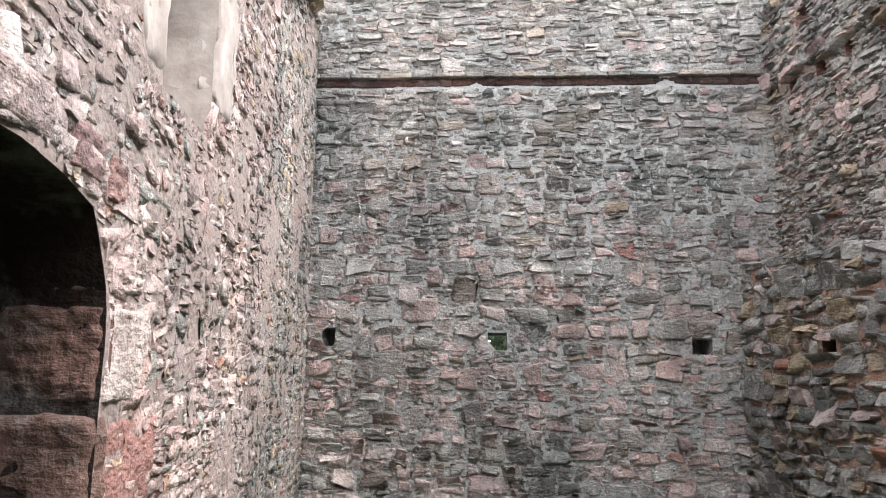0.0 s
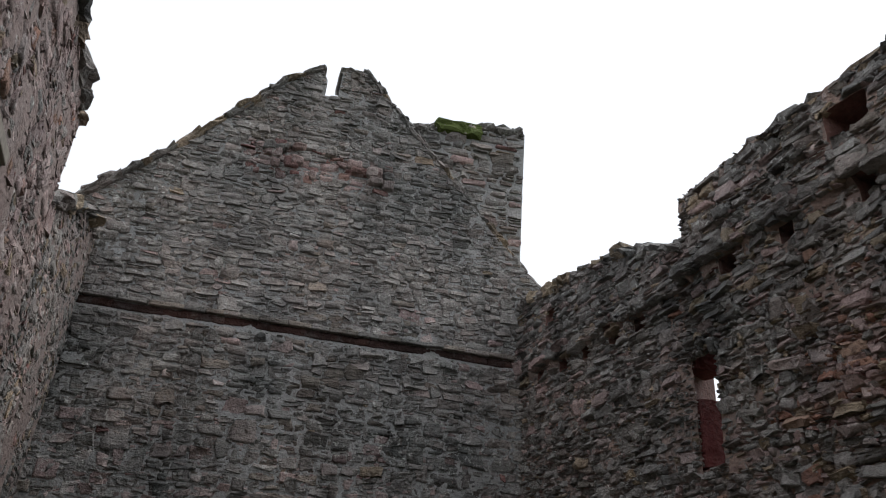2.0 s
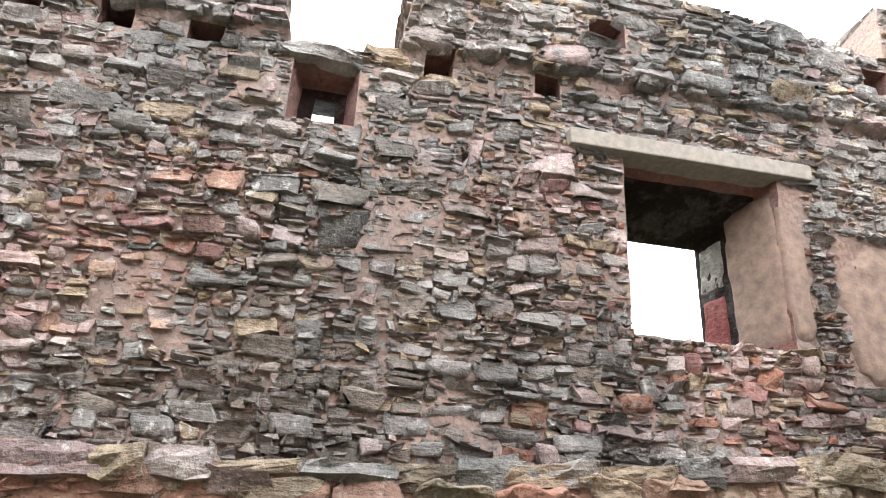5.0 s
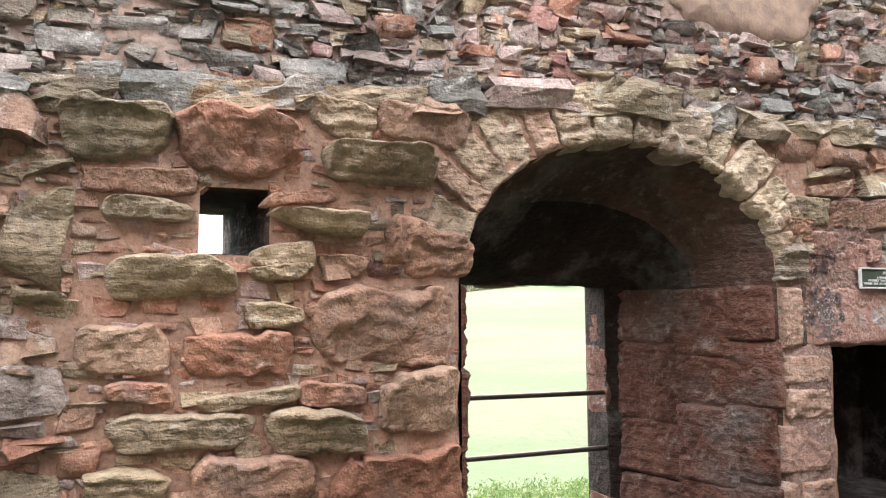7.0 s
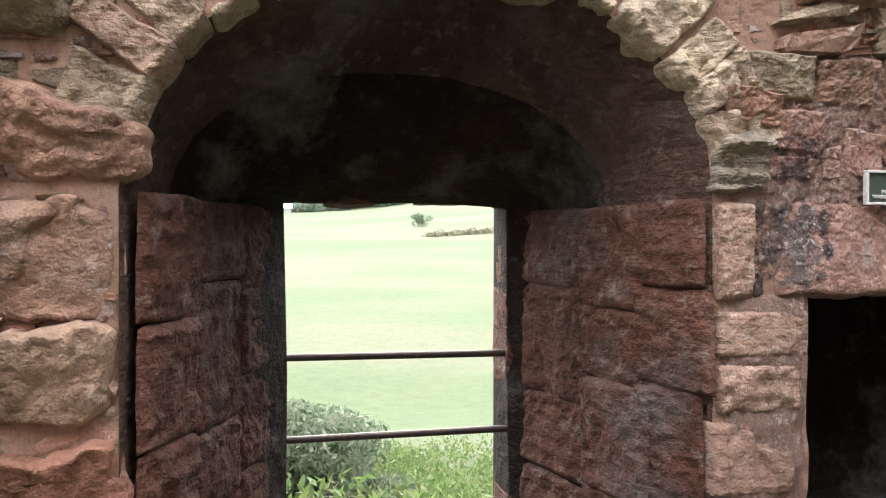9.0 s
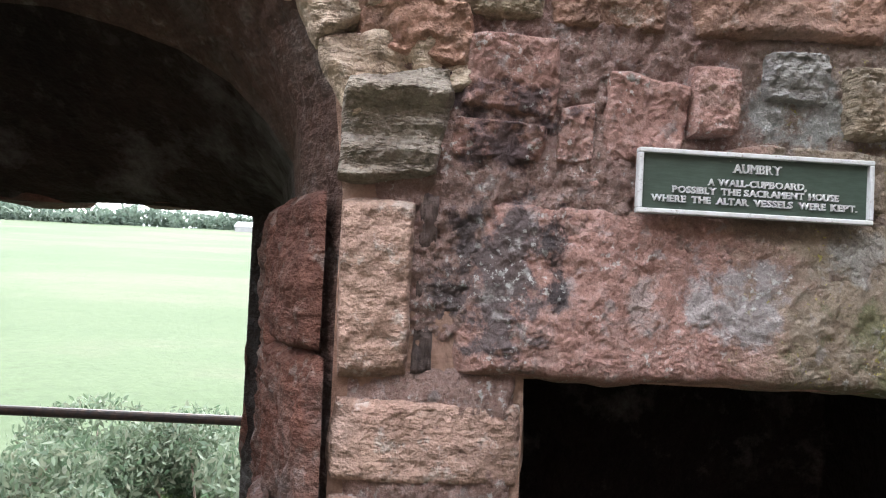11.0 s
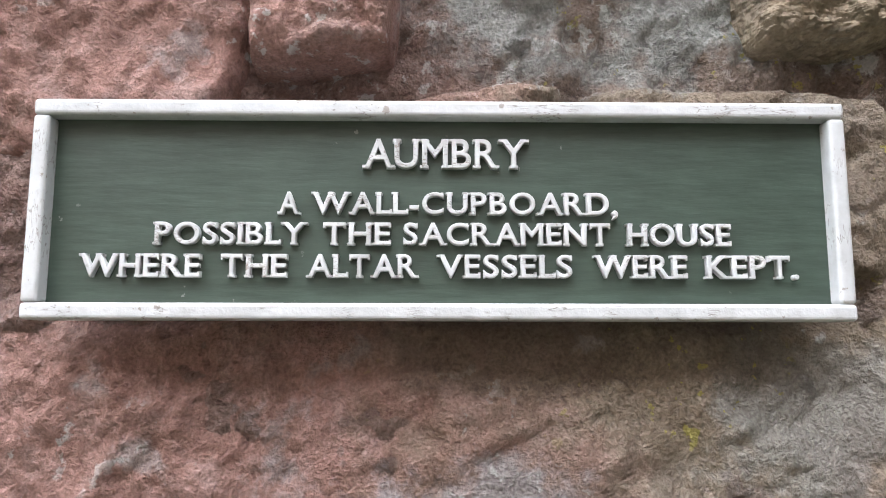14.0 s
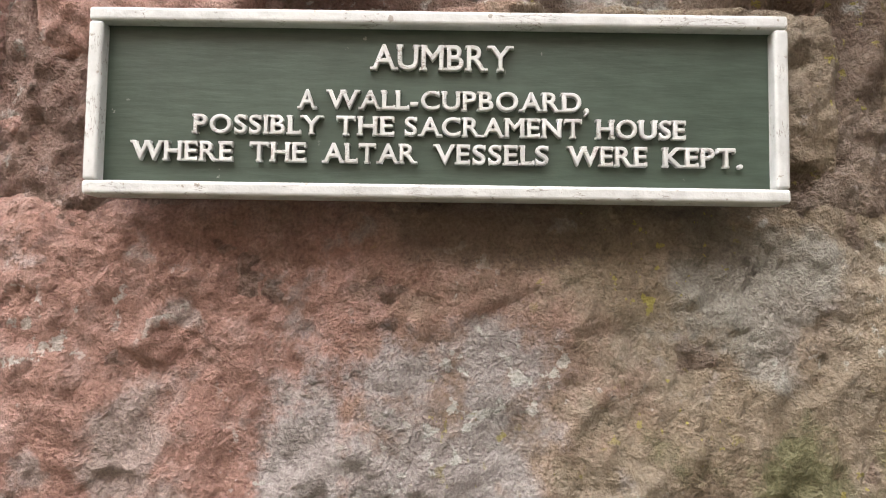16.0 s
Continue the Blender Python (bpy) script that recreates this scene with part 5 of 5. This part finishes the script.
# ---- rails across the window ----
def build_rail(z, bend):
    black = plain_material("rail_black", (0.03, 0.03, 0.032), 0.5, 0.6, 0.5, 40, 0.4, 0.002, (0.07, 0.045, 0.035))
    cu = bmesh.new()
    bmesh.ops.create_cone(cu, cap_ends=True, segments=14, radius1=0.02, radius2=0.02, depth=1.36)
    cu.transform(Matrix.Translation((6.66, -4.905, z)) @ Matrix.Rotation(radians(90 + bend), 4, "X"))
    rail = part("guard_rail", cu, black, None)
    return tagged(rail, "black painted iron rail fixed across the window", "rail", group="window rails")


build_rail(0.84, 0.3)
build_rail(0.41, -0.3)


# ---- outside: shrubs, hedges, trees, sheds ----
def leaf_material(name, colours):
    mat, nt, bsdf = material(name)
    g = nt.nodes.new("ShaderNodeNewGeometry")
    n = len(colours)
    nt.links.new(ramp(nt, g.outputs["Random Per Island"], [((i + 0.5) / n, c) for i, c in enumerate(colours)]), bsdf.inputs["Base Color"])
    bsdf.inputs["Roughness"].default_value = 0.6
    bsdf.inputs["Specular IOR Level"].default_value = 0.25
    thin = nt.nodes.new("ShaderNodeBsdfTranslucent")
    nt.links.new(bsdf.inputs["Base Color"].links[0].from_socket, thin.inputs["Color"])
    both = nt.nodes.new("ShaderNodeMixShader")
    both.inputs[0].default_value = 0.45
    nt.links.new(bsdf.outputs[0], both.inputs[1])
    nt.links.new(thin.outputs[0], both.inputs[2])
    nt.links.new(both.outputs[0], nt.nodes["Material Output"].inputs["Surface"])
    return mat


LEAF = leaf_material("shrub_leaf", [(0.055, 0.085, 0.05), (0.09, 0.12, 0.078), (0.12, 0.145, 0.1), (0.07, 0.105, 0.06), (0.14, 0.155, 0.11)])
LEAF_WEED = leaf_material("weed_leaf", [(0.05, 0.088, 0.0252), (0.085, 0.127, 0.0432), (0.11, 0.149, 0.054), (0.06, 0.11, 0.0324), (0.13, 0.16, 0.0612)])
LEAF_DARK = leaf_material("tree_leaf", [(0.035, 0.055, 0.03), (0.045, 0.07, 0.035), (0.06, 0.08, 0.045)])
BARK = plain_material("bark", (0.12, 0.09, 0.07), 0.9, 0, 0.4, 12, 0.6, 0.02)


def leaves(name, spots, size, seed, mat, parent, upright=0.0):
    """Many small pointed leaves at the spots given as (centre, radii, count)."""
    rng = random.Random(seed)
    verts, faces = [], []
    for c, r, n in spots:
        for _ in range(n):
            d = Vector((rng.gauss(0, 1), rng.gauss(0, 1), rng.gauss(0, 1))).normalized() * rng.uniform(0.55, 1.05)
            p = Vector((c[0] + d.x * r[0], c[1] + d.y * r[1], c[2] + d.z * r[2]))
            a = Vector((rng.gauss(0, 1), rng.gauss(0, 1), rng.gauss(0, 1) + upright)).normalized()
            b = a.orthogonal().normalized()
            b = Matrix.Rotation(rng.uniform(0, 6.3), 3, a) @ b
            s = size * rng.uniform(0.6, 1.4)
            k = len(verts)
            verts += [p - a * s, p + b * s * 0.35, p + a * s, p - b * s * 0.35]
            faces.append((k, k + 1, k + 2, k + 3))
    return raw(name, verts, faces, [mat], parent)


def build_shrub(x, y, height, spread, seed, size, mat, label, count=2200):
    rng = random.Random(seed)
    z = ground_height(x, y)
    base = new("shrub")
    tagged(base, label, "shrub", group="shrubs below the window")
    bm = bmesh.new()
    spots = []
    for i in range(7):
        d = Vector((rng.uniform(-1, 1) * spread, rng.uniform(-1, 1) * spread, height * rng.uniform(0.45, 0.85)))
        stem = bmesh.ops.create_cone(bm, cap_ends=True, segments=5, radius1=0.025, radius2=0.008, depth=d.length)
        q = d.to_track_quat("Z", "Y").to_matrix().to_4x4()
        bmesh.ops.transform(bm, matrix=Matrix.Translation(Vector((x, y, z)) + d / 2) @ q, verts=stem["verts"])
        spots.append(((x + d.x, y + d.y, z + d.z * 0.9), (spread * rng.uniform(0.35, 0.6), spread * rng.uniform(0.35, 0.6), height * rng.uniform(0.18, 0.35)), count // 7))
    part("stems", bm, BARK, base)
    leaves("foliage", spots, size, seed, mat, base, 0.8)


SHRUB_LABEL = "grey-green wild shrub on the bank outside the window"
for i, (x, y, h, s) in enumerate(((12.0, -4.0, 1.5, 1.1), (12.6, -2.6, 1.6, 1.2), (11.4, -5.0, 0.7, 0.7), (14.2, -3.6, 1.6, 1.2), (10.6, -3.0, 1.1, 0.9), (11.2, -1.6, 1.4, 1.1), (13.2, -4.9, 1.1, 0.9))):
    build_shrub(x, y, h, s, 500 + i, 0.055, LEAF, SHRUB_LABEL, 7000)

# nettles and long grass on the bank
rng = random.Random(600)
spots = []
for i in range(700):
    x, y = rng.uniform(7.4, 15.5), rng.uniform(-13, -2)
    z = ground_height(x, y)
    spots.append(((x, y, z + 0.18), (0.3, 0.3, rng.uniform(0.12, 0.36)), 80))
bank = leaves("nettles", spots, 0.045, 601, LEAF_WEED, None, 1.2)
tagged(bank, "low nettles and weeds covering the bank outside", "weeds", kind="stuff")


def build_tree(x, y, height, crown, seed, label, low=0.4):
    rng = random.Random(seed)
    z = ground_height(x, y) - 0.2
    tree = new("tree")
    tree.location = (x, y, z)
    tagged(tree, label, "tree", group="field trees")
    bm = bmesh.new()
    trunk = bmesh.ops.create_cone(bm, cap_ends=True, segments=9, radius1=height * 0.04, radius2=height * 0.015, depth=height * 0.6)
    bmesh.ops.translate(bm, vec=(0, 0, height * 0.3), verts=trunk["verts"])
    spots = []
    for i in range(9):
        d = Vector((rng.uniform(-1, 1) * crown * 0.6, rng.uniform(-1, 1) * crown * 0.6, height * rng.uniform(0.02, 0.5)))
        limb = bmesh.ops.create_cone(bm, cap_ends=True, segments=5, radius1=height * 0.014, radius2=height * 0.004, depth=d.length)
        bmesh.ops.transform(bm, matrix=Matrix.Translation(Vector((0, 0, height * low)) + d / 2) @ d.to_track_quat("Z", "Y").to_matrix().to_4x4(), verts=limb["verts"])
        e = Vector((0, 0, height * low)) + d
        spots.append(((e.x, e.y, e.z), (crown * rng.uniform(0.3, 0.5), crown * rng.uniform(0.3, 0.5), height * rng.uniform(0.14, 0.24)), 260))
    part("trunk", bm, BARK, tree)
    leaves("crown", spots, height * 0.035, seed, LEAF_DARK, tree)
    return tree


build_tree(150, -87, 6.5, 3.2, 701, "round leafy tree standing on the field slope", 0.25)
build_tree(170, -34, 4, 3, 702, "small dark bush on the field edge", 0.15)
build_tree(150, -63, 3.6, 2.4, 703, "small dark bush on the field edge", 0.15)
build_tree(210, -120, 8, 5, 704, "round leafy tree standing on the field slope", 0.3)
# Ridge leaves are paler and greyer: distance haze mixed into their colour.
LEAF_HAZED = leaf_material("hazed_leaf", [(0.075, 0.10, 0.075), (0.09, 0.115, 0.085), (0.065, 0.09, 0.07)])

# hedge bank that crosses the slope
rng = random.Random(750)
spots = []
for i in range(90):
    f = i / 89
    x, y = 128 + 34 * f + rng.uniform(-1, 1), -28 - 62 * f + rng.uniform(-1, 1)
    spots.append(((x, y, ground_height(x, y) + 0.3), (1.4, 1.4, rng.uniform(0.4, 1.0)), 60))
hedge = leaves("hedge", spots, 0.3, 751, leaf_material("hedge_leaf", [(0.09, 0.08, 0.05), (0.11, 0.095, 0.065), (0.07, 0.08, 0.045)]), None)
tagged(hedge, "low scrubby hedge bank across the sloping field", "hedge", kind="stuff")

# woods along the ridge
rng = random.Random(800)
spots = []
for i in range(640):
    y = -330 + 1.15 * i + rng.uniform(-2, 2)
    x = 352 + rng.uniform(-14, 20) + 10 * math.sin(y * 0.03)
    h = rng.uniform(3.0, 5.5) * (1.3 + noise.noise(Vector((y * 0.03, 0, 0))))
    spots.append(((x, y, ground_height(x, y) + h * 0.6), (rng.uniform(3, 6), rng.uniform(3, 6), h * 0.7), 70))
woods = leaves("woodland", spots, 1.5, 801, LEAF_HAZED, None)
tagged(woods, "distant belt of dark green trees along the ridge", "woodland", kind="stuff")


def build_shed(x, y, length, high, seed):
    z = ground_height(x, y) - 0.3
    shed = new("farm_shed")
    shed.location = (x, y, z)
    tagged(shed, "long pale grey farm shed far off on the ridge", "building", group="farm sheds")
    part("wall", box_bm((-6, -length / 2, 0), (6, length / 2, high)), plain_material("shed_wall", (0.20, 0.195, 0.19), 0.8, 0, 0.2, 0.5), shed)
    bm = bmesh.new()
    pts = [(-6.4, 0, high - 0.1), (0, 0, high + 2.2), (6.4, 0, high - 0.1), (6.4, 0, high + 0.1), (0, 0, high + 2.45), (-6.4, 0, high + 0.1)]
    ends = [[bm.verts.new((p[0], s * (length / 2 + 0.4), p[2])) for p in pts] for s in (-1, 1)]
    n = len(pts)
    for i in range(n):
        bm.faces.new((ends[0][i], ends[0][(i + 1) % n], ends[1][(i + 1) % n], ends[1][i]))
    bm.faces.new(ends[0][::-1])
    bm.faces.new(ends[1])
    bmesh.ops.recalc_face_normals(bm, faces=bm.faces)
    part("roof", bm, plain_material("shed_roof", (0.24, 0.245, 0.25), 0.6, 0, 0.15, 0.4), shed)


build_shed(330, 55, 31, 2.2, 1)
build_shed(330, 11, 31, 2.0, 2)

build_tree(1.2, 16.5, 4.5, 2.4, 705, "leafy tree standing outside behind the gable wall", 0.3)
